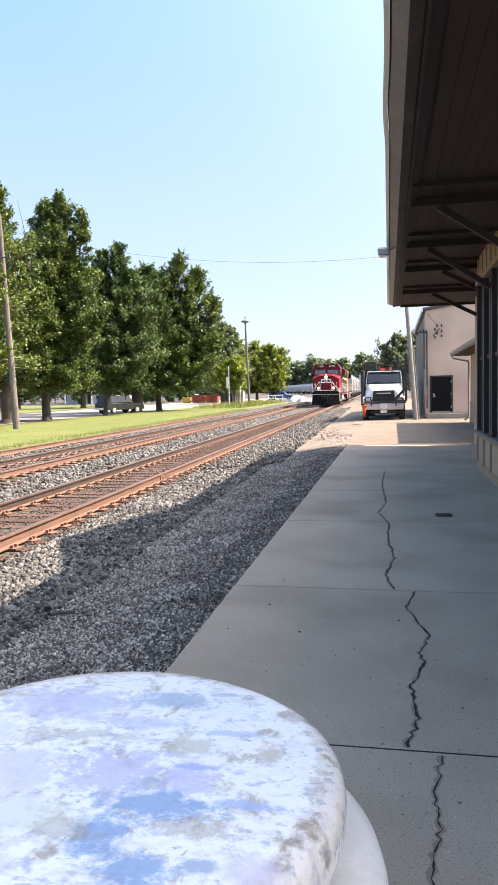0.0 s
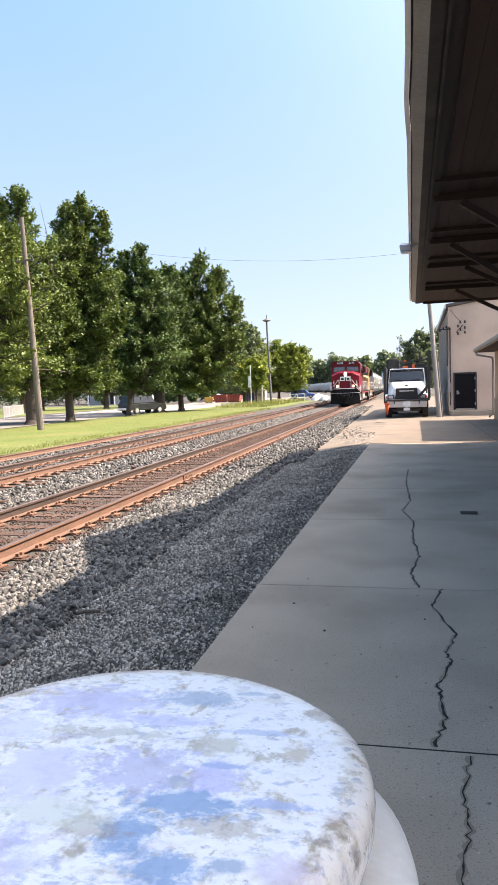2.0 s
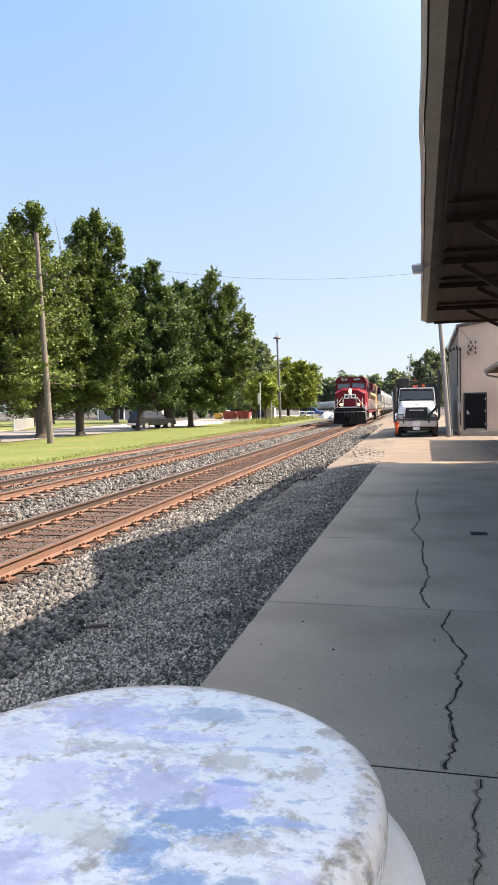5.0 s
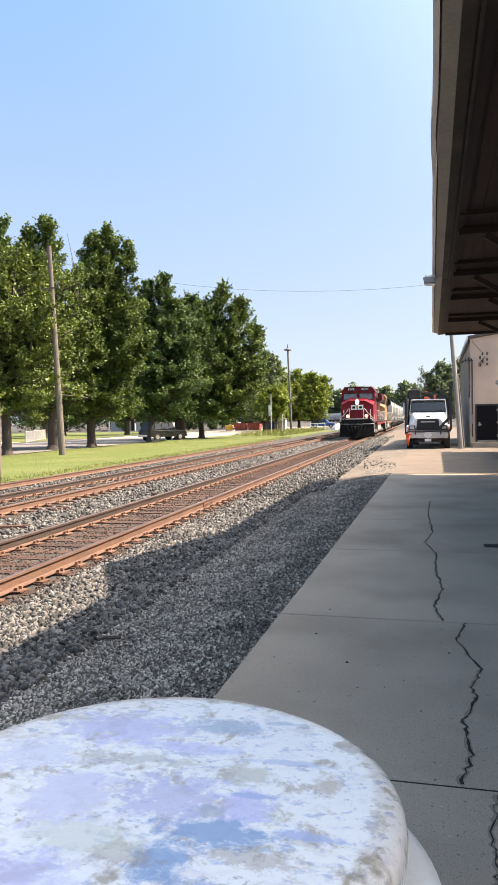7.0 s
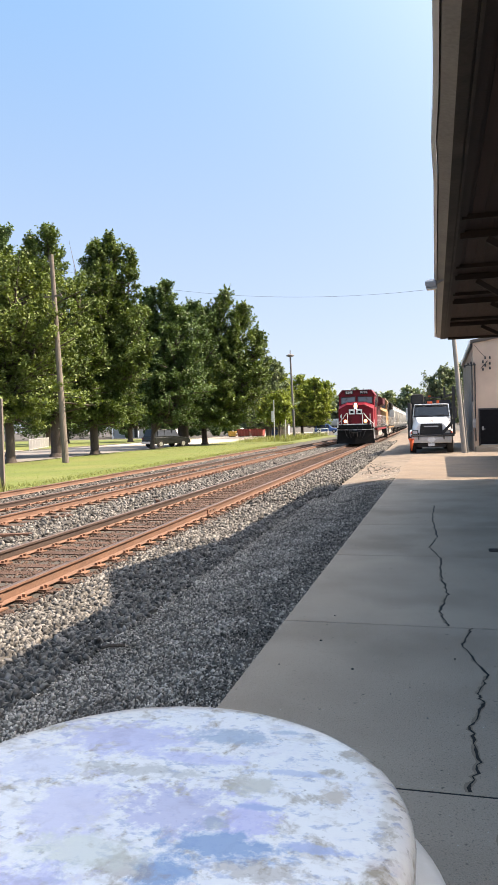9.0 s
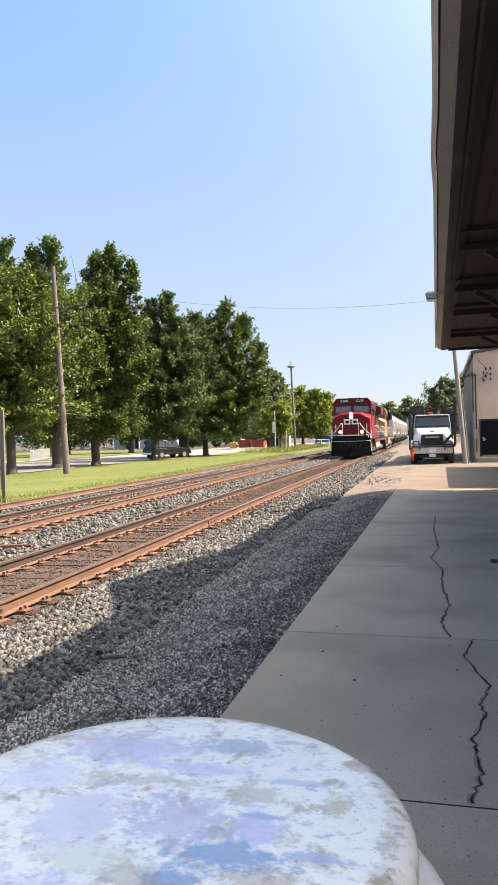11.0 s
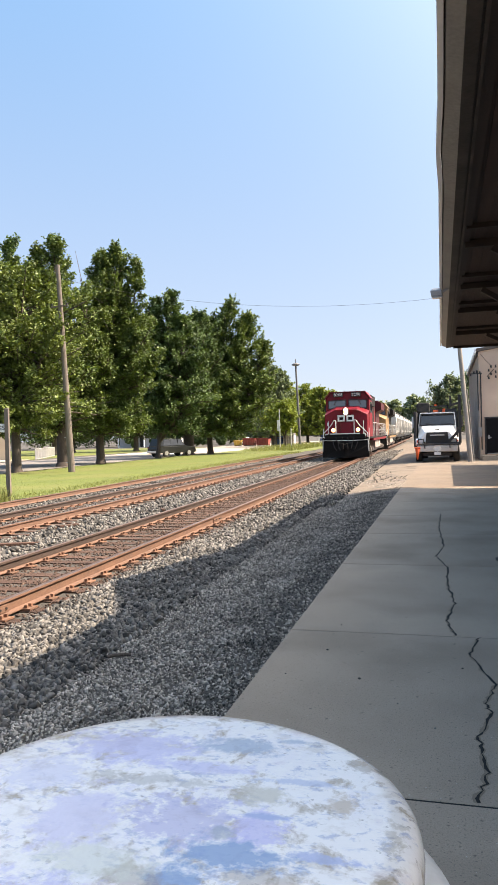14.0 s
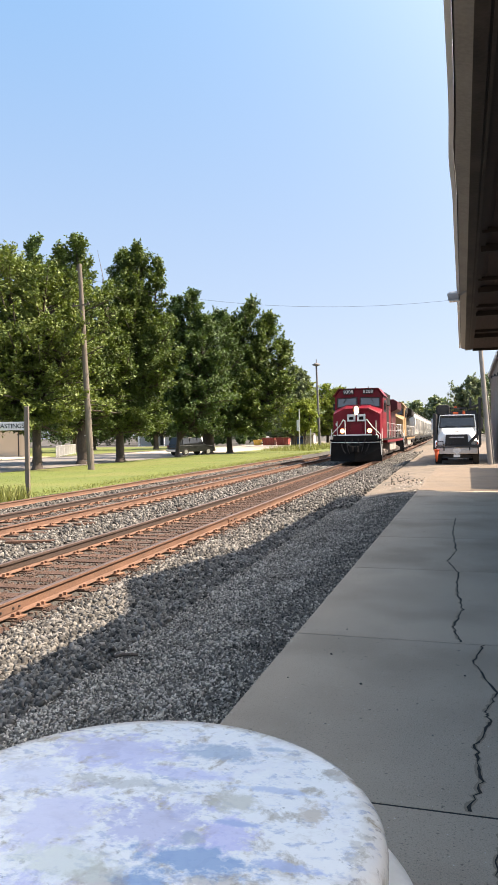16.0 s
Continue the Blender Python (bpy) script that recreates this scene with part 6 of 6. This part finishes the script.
twig()
for k, (x, y, l) in enumerate(((-7.9, 12.2, 0.9), (-8.3, 15.0, 0.6), (-7.4, 18.5, 0.7))):
    s = Shape().box(-l / 2, l / 2, -0.05, 0.05, 0, 0.05)
    tagged(part("wood_scrap", s, M["tie"], at=pose(x, y, -0.36, 3, 2, 35 + 40 * k), bevel=0.008), "splintered dark wood scrap lying on the ballast", "wood scrap")
r_ = random.Random(5)
for k in range(36):
    x, y, q = r_.uniform(-1.1, 1.4), r_.uniform(2.5, 13), r_.uniform(0.004, 0.009)
    s = Shape().tube([[(-q, -q, 0), (q, -q * 0.7, 0), (q * 0.8, q, 0), (-q, q, 0)], [(-q * 0.5, -q * 0.5, q), (q * 0.6, -q * 0.3, q), (q * 0.4, q * 0.5, q), (-q * 0.5, q * 0.6, q)]])
    tagged(part("pebble", s, M["ballast"], at=pose(x, y, 0.0, 0, 0, r_.uniform(0, 360))), "stray gravel pebble lying on the platform", "pebble", "stray pebbles")

stones("rubble", 70, -2.0, -0.75, 24.6, 27.6, 0.015, 0.06, M["bed"], "dark broken asphalt rubble on the dusty yard", 1.0, 0.03)
stones("rubble", 60, -3.2, -1.4, 26.5, 32, 0.02, 0.07, M["bed"], "dark broken asphalt rubble on the dusty yard", 1.0, 0.03)


def window_card():
    s = Shape().box(0, 0.006, 0, 0.55, 0, 0.3)
    tagged(part("window_card", s, M["blue_bin"], at=pose(BAY + 0.085, 11.75, 0.77)), "blue card standing in the bay window", "card")


window_card()


def edge_chips():
    r = random.Random(12)
    for k in range(46):
        x, y, l, w = EDGE + (r.uniform(0.02, 0.16) if k < 16 else r.uniform(0.008, 0.04)), (r.uniform(3.7, 7.6) if k < 16 else r.uniform(3.7, 14.0)), r.uniform(0.03, 0.16), r.uniform(0.003, 0.009)
        s = Shape()
        left = [(x - w * r.uniform(0.4, 1.2) * math.sin(math.pi * i / 6) + 0.012 * math.sin(i + k), y + l * (i / 6 - 0.5), 0.0016) for i in range(7)]
        right = [(p[0] + 2 * w * r.uniform(0.3, 1.0) * math.sin(math.pi * i / 6) + 0.001, p[1], 0.0016) for i, p in enumerate(left)]
        s.v = left + right
        s.f = [(i, i + 1, 8 + i, 7 + i) for i in range(6)]
        tagged(part("edge_chip", s, M["pale_lot"]), "pale chipped spot along the platform edge", "chip", kind="structure")


edge_chips()


# ---- trees ----
def leaf_cards(centres, size, rng, droop=0.3):
    """Small two-sided leaf blades, each a folded quad turned at random."""
    n = len(centres)
    up = rng.normal(size=(n, 3)) * 0.55
    up[:, 2] += 0.8
    up /= np.linalg.norm(up, axis=1)[:, None]
    a = np.cross(up, rng.normal(size=(n, 3)))
    a /= np.linalg.norm(a, axis=1)[:, None] + 1e-9
    a[:, 2] -= droop * 0.5
    b = np.cross(a, up)
    b /= np.linalg.norm(b, axis=1)[:, None] + 1e-9
    s = (size * rng.uniform(0.6, 1.3, n))[:, None]
    v = np.stack([centres - a * s * 0.5, centres + b * s * 0.32, centres + a * s * 0.5, centres - b * s * 0.32], 1).reshape(-1, 3)
    return v, np.arange(4 * n).reshape(n, 4)


def tree(x, y, trunk_r, leaders, leaves, material, seed, label, leaf=0.2, group="trees on the lawn", fork=0.3, bare=()):
    """A tree of upswept leaders. Each leader: sideways and depth offset of its top, height of its top, radius, height where its leaves begin."""
    rng = np.random.default_rng(seed)
    r = random.Random(seed)
    base = thing("tree", pose(x, y, -0.3), label, "tree", group)
    s = Shape()
    high = max(l[2] for l in leaders)
    stem = Vector((r.uniform(-0.15, 0.15), 0, high * fork))
    s.rod((0, 0, 0), (0, 0, 0.35), trunk_r * 1.5, trunk_r * 1.08, n=12, caps=False)
    s.rod((0, 0, 0.35), stem, trunk_r * 1.08, trunk_r * 0.85, n=12, caps=False)
    starts, ways, sizes = [], [], []
    for dx, dy, top, radius, low in leaders:
        tip = Vector((dx, dy, top))
        knee = stem.lerp(tip, 0.4) + Vector((dx * 0.28, dy * 0.28, 0))
        line = [stem * 0.8, stem.lerp(knee, 0.5) + Vector((r.uniform(-0.15, 0.15), r.uniform(-0.15, 0.15), 0)), knee, knee.lerp(tip, 0.5) + Vector((r.uniform(-0.2, 0.2), r.uniform(-0.2, 0.2), 0)), tip]
        for k in range(4):
            s.rod(line[k], line[k + 1], trunk_r * 0.62 * (1 - k / 4.3), trunk_r * 0.62 * (1 - (k + 1) / 4.3), n=7, caps=False)
        axis = [Vector((dx * 0.5, dy * 0.5, low))] + [p for p in line if p.z > low + 0.6]
        count = int((16 + 4.6 * (top - low)) * (0.55 + 0.36 * radius))
        phase = r.uniform(0, 50)
        for i in range(count):
            t = (i + r.random()) / count
            z = low + (top - low) * t
            a = next(k for k in range(len(axis) - 1) if axis[k + 1].z >= z or k == len(axis) - 2)
            p = axis[a].lerp(axis[a + 1], min(1, max(0, (z - axis[a].z) / max(0.01, axis[a + 1].z - axis[a].z))))
            turn = r.uniform(0, 2 * math.pi)
            wide = min(1.0, 0.72 + 1.6 * t) * (1.0 - 0.86 * max(0.0, (t - 0.42) / 0.58) ** 2.0)
            lump = 1.0 + 0.75 * noise.noise((1.3 * math.cos(turn) + phase, 1.3 * math.sin(turn), z * 0.55))
            reach = 1.25 * radius * wide * lump * r.uniform(0.6, 1.1)
            lift = radians(r.uniform(-10, 28) + 50 * t * t)
            way = Vector((math.cos(turn) * math.cos(lift), math.sin(turn) * math.cos(lift), math.sin(lift)))
            end = p + way * reach
            w = 0.012 + 0.018 * reach
            s.rod(p - way * 0.1, end, w, w * 0.3, n=4, caps=False)
            for k in range(6):
                f = 0.28 + 0.72 * (k + r.random()) / 6
                q = p.lerp(end, f)
                for _ in range(3):
                    d = (way * 0.75 + Vector((r.gauss(0, 0.5), r.gauss(0, 0.5), 0.35 + 0.5 * t + r.gauss(0, 0.3)))).normalized()
                    starts.append(q)
                    ways.append(d)
                    sizes.append(r.uniform(0.45, 1.0) * (0.55 + 0.16 * radius))
    for a, b in bare:
        s.rod(a, b, 0.035, 0.01, n=4, caps=False)
    part("trunk", s, M["bark"], base, smooth=True)
    starts, ways, sizes = np.array([tuple(p) for p in starts]), np.array([tuple(p) for p in ways]), np.array(sizes)
    idx = rng.choice(len(starts), leaves, p=sizes / sizes.sum())
    u = rng.random(leaves) ** 0.8
    pos = starts[idx] + ways[idx] * (u * sizes[idx])[:, None] + rng.normal(size=(leaves, 3)) * (0.15 * (1.2 - 1.0 * u) * (0.6 + sizes[idx] * 0.5))[:, None]
    pos = pos[pos[:, 2] > 1.7]
    v, f = leaf_cards(pos, leaf, rng)
    ob = new("crown", big_mesh("crown", v, f, material))
    ob.parent = base
    return base


MAPLE = "tall leafy maple on the lawn beside the tracks"
tree(-24.8, 38.9, 0.26, [(-2.0, 0, 12.6, 3.2, 3.0), (0.6, 0.3, 11.2, 3.0, 2.6), (2.4, -0.3, 8.8, 2.4, 2.3), (-4.2, 0.5, 11.6, 3.2, 2.6), (-2.4, -1.2, 7.6, 3.2, 2.3)], 110000, M["leaf_c"], 11, "broad light-green maple on the lawn", 0.19)
tree(-31.6, 49.5, 0.3, [(0, 0, 16.8, 2.0, 2.4), (0, 0.2, 12.0, 2.6, 2.4)], 34000, M["leaf_b"], 12, "dark conical spruce behind the lawn", 0.2, fork=0.5)
tree(-26.2, 47.1, 0.46, [(-1.8, 0.2, 15.0, 2.3, 4.0), (-0.5, 0.3, 15.8, 2.0, 5.0), (1.7, 0.8, 12.4, 1.5, 6.0), (-3.2, 0, 13.6, 2.4, 3.0), (0.9, -0.2, 8.8, 2.7, 2.5), (-1.8, -0.6, 8.4, 2.8, 2.4)], 95000, M["leaf_a"], 13, "tall maple with a thick leaning trunk and bare twigs", 0.2, bare=(((1.6, 0.8, 12.0), (0.9, 0.8, 15.4)), ((1.4, 0.8, 12.2), (1.2, 0.8, 13.6))))
tree(-25.4, 51.2, 0.3, [(0.5, 0, 15.5, 2.1, 4.0), (1.7, 0.2, 15.8, 2.1, 4.0), (3.4, 0.2, 14.9, 1.1, 8.0), (1.8, -0.3, 12.4, 2.6, 3.0), (0.2, -0.4, 9.6, 3.0, 2.2), (3.2, 0.3, 9.4, 3.0, 2.3), (5.0, 0, 7.6, 2.2, 2.4), (-1.4, 0, 7.6, 2.2, 2.3)], 150000, M["leaf_a"], 14, MAPLE, 0.2)
tree(-25.3, 62.5, 0.2, [(0.2, 0, 14.0, 2.0, 4.0), (1.7, 0, 14.3, 1.9, 4.0), (-0.8, 0.2, 11.8, 2.4, 2.6), (2.8, -0.2, 12.0, 2.4, 2.4), (3.8, 0.2, 8.6, 2.6, 2.2)], 85000, M["leaf_b"], 15, "dark green tree with two slim trunks on the lawn", 0.22, fork=0.12)
tree(-25.4, 71.0, 0.5, [(-0.8, 0, 13.2, 2.8, 3.0), (1.6, 0.3, 13.8, 2.9, 3.0), (-2.6, 0.2, 11.6, 2.6, 2.3), (1.2, -0.5, 9.4, 3.4, 2.2), (-2.6, -0.4, 6.2, 2.4, 1.9)], 95000, M["leaf_b"], 17, "large dark green maple on the lawn", 0.23)
tree(-24.0, 74.0, 0.3, [(0.4, 0, 13.6, 2.6, 3.0), (2.2, 0.2, 15.2, 2.7, 3.0), (4.4, 0.4, 13.8, 2.7, 3.2), (6.0, 0.3, 11.0, 2.4, 3.0), (3.4, -0.4, 10.4, 3.4, 2.2), (5.9, -0.2, 7.4, 2.9, 2.0), (1.0, -0.4, 8.4, 3.0, 2.2)], 150000, M["leaf_a"], 18, MAPLE, 0.23, fork=0.15)
# haze on this distant crown is put into its pale leaf colour
tree(-26.0, 112, 0.3, [(0, 0, 11.6, 3.2, 1.6), (1.8, 0, 10.8, 2.6, 1.8), (-2.0, 0, 10.2, 2.6, 1.6)], 30000, M["leaf_hazed"], 20, "round dark tree behind the parking lot", 0.32, "trees behind the lot")
for x, y, h, seed in ((-20.8, 97, 5.9, 21), (-22.6, 99, 5.6, 22)):
    tree(x, y, 0.12, [(0, 0, h, 1.5, 2.2), (0.8, 0, h * 0.88, 1.2, 2.1), (-0.8, 0, h * 0.84, 1.2, 2.1)], 11000, M["leaf_lime"], seed, "small yellow-green tree beside the mast", 0.26, "trees behind the lot")
for x, y, h, m, seed in ((-27.5, 120, 10.0, "leaf_lime", 19), (-33.0, 150, 11.5, "leaf_lime", 23), (-28.6, 156, 11.6, "leaf_lime", 24), (-25.0, 152, 10.6, "leaf_lime", 33), (-38.0, 152, 12.5, "leaf_hazed", 25)):
    tree(x, y, 0.3, [(0, 0, h, 3.0, 1.2), (2.4, 0, h * 0.92, 2.8, 1.2), (-2.4, 0, h * 0.88, 2.8, 1.2)], 22000, M[m], seed, "bushy green tree behind the lot", 0.4, "trees behind the lot")
# these two also carry haze in their leaf colour
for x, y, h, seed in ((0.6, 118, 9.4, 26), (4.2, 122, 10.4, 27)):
    tree(x, y, 0.3, [(0, 0, h, 2.6, 1.2), (1.8, 0, h * 0.95, 2.4, 1.2), (-1.6, 0, h * 0.85, 2.2, 1.2)], 26000, M["leaf_hazed"], seed, "round green tree behind the yard", 0.3, "trees behind the yard")
for x, y, h, seed in ((-48, 84, 13, 28), (-52, 96, 13, 29), (-43, 98, 13, 30), (-38, 108, 12, 31)):
    tree(x, y, 0.35, [(0, 0, h, 3.2, 1.8), (2.4, 0, h * 0.9, 3.0, 1.8), (-2.4, 0, h * 0.85, 3.0, 1.8)], 26000, M["leaf_b"], seed, "shade tree across the street", 0.3, "trees across the street")


def woods(name, rows, n, leaf, material, seed, label):
    """A far belt of trees: crowns of many clumps along a line."""
    rng = np.random.default_rng(seed)
    pos = []
    for (xa, ya), (xb, yb), h, k in rows:
        for i in range(k):
            t = (i + rng.uniform(0.1, 0.9)) / k
            cx, cy = xa + (xb - xa) * t, ya + (yb - ya) * t + rng.uniform(-5, 5)
            hh = h * rng.uniform(0.72, 1.08)
            for _ in range(16):
                d = rng.normal(size=3)
                d /= np.linalg.norm(d)
                c = np.array([cx, cy, hh * 0.5]) + d * np.array([h * 0.3, h * 0.25, hh * 0.42])
                q = rng.normal(size=(n, 3))
                q /= np.linalg.norm(q, axis=1)[:, None]
                pos.append(c + q * (rng.random(n) ** 0.4)[:, None] * h * 0.15)
    pos = np.concatenate(pos)
    pos = pos[pos[:, 2] > -0.2]
    v, f = leaf_cards(pos, leaf, rng)
    tagged(new(name, big_mesh(name, v, f, material)), label, "woods", kind="stuff")


# haze over the far belts comes from their paled leaf colour
woods("far_woods", [((6, 135), (40, 110), 11, 8), ((-85, 190), (-50, 232), 11, 9)], 120, 0.7, M["leaf_hazed"], 41, "belt of green woods behind the freight yard, haze in their leaf colour")
woods("far_woods", [((-190, 460), (-80, 640), 27, 22), ((-130, 640), (170, 560), 30, 60)], 90, 2.6, M["leaf_hazed"], 44, "belt of far green woods, leaf colour paled as by haze")
woods("far_woods", [((-140, 60), (-60, 165), 12, 26), ((-90, 150), (-40, 165), 10, 14)], 90, 0.6, M["leaf_b"], 42, "dark green trees behind the houses")
woods("hedge", [((-58, 132), (-36, 134), 3.0, 12)], 120, 0.3, M["leaf_b"], 43, "dark hedge at the back of the lot")


def blades(name, n, u0, u1, v0, v1, h, material, seed, label, power=1.0):
    """Upright grass blades strewn over a strip."""
    rng = np.random.default_rng(seed)
    u, v = rng.uniform(u0, u1, n), v0 + (v1 - v0) * rng.random(n) ** power
    x, y = u * math.cos(TA) - v * math.sin(TA), u * math.sin(TA) + v * math.cos(TA)
    z = np.full(n, -0.28)
    hh = h * rng.uniform(0.4, 1.3, n)
    a = rng.uniform(0, 2 * math.pi, n)
    w = hh * 0.025 + 0.006
    dx, dy = np.cos(a) * w, np.sin(a) * w
    lx, ly = rng.normal(size=n) * hh * 0.35, rng.normal(size=n) * hh * 0.35
    p = np.stack([np.stack([x - dx, y - dy, z], 1), np.stack([x + dx, y + dy, z], 1), np.stack([x + lx + dx * 0.3, y + ly + dy * 0.3, z + hh], 1), np.stack([x + lx - dx * 0.3, y + ly - dy * 0.3, z + hh], 1)], 1).reshape(-1, 3)
    tagged(new(name, big_mesh(name, p, np.arange(4 * n).reshape(n, 4), material)), label, "grass", kind="stuff")


blades("grass", 40000, -24, -13.2, 16, 80, 0.05, M["grass"], 51, "short green lawn grass", 1.3)
blades("tall_grass", 5000, -13.9, -12.7, 14, 75, 0.11, M["weed"], 52, "taller dry grass along the edge of the ballast")
blades("weeds", 2500, -13.6, -12.6, 15, 20.5, 0.38, M["weed"], 53, "tall pale weeds around the sign post")
blades("weeds", 5000, -20.5, -14.5, 80, 118, 0.5, M["weed"], 54, "tall weeds at the foot of the lamp mast")


# ---- movement ----
def motions():
    for car, back in MOVING:
        walk(car, [(t / 4, pose(*on_track(TRAIN_LAT, train_v(t / 4) + back, RAIL_Z), 0, 0, TRACK_TURN)) for t in range(0, 65, 2)])
    for ob, y, r in WHEELS:
        if ob.parent in [c for c, _ in MOVING]:
            walk(ob, [(t / 4, pose(0, y, r, math.degrees((train_v(0) - train_v(t / 4)) / r))) for t in range(65)])


motions()
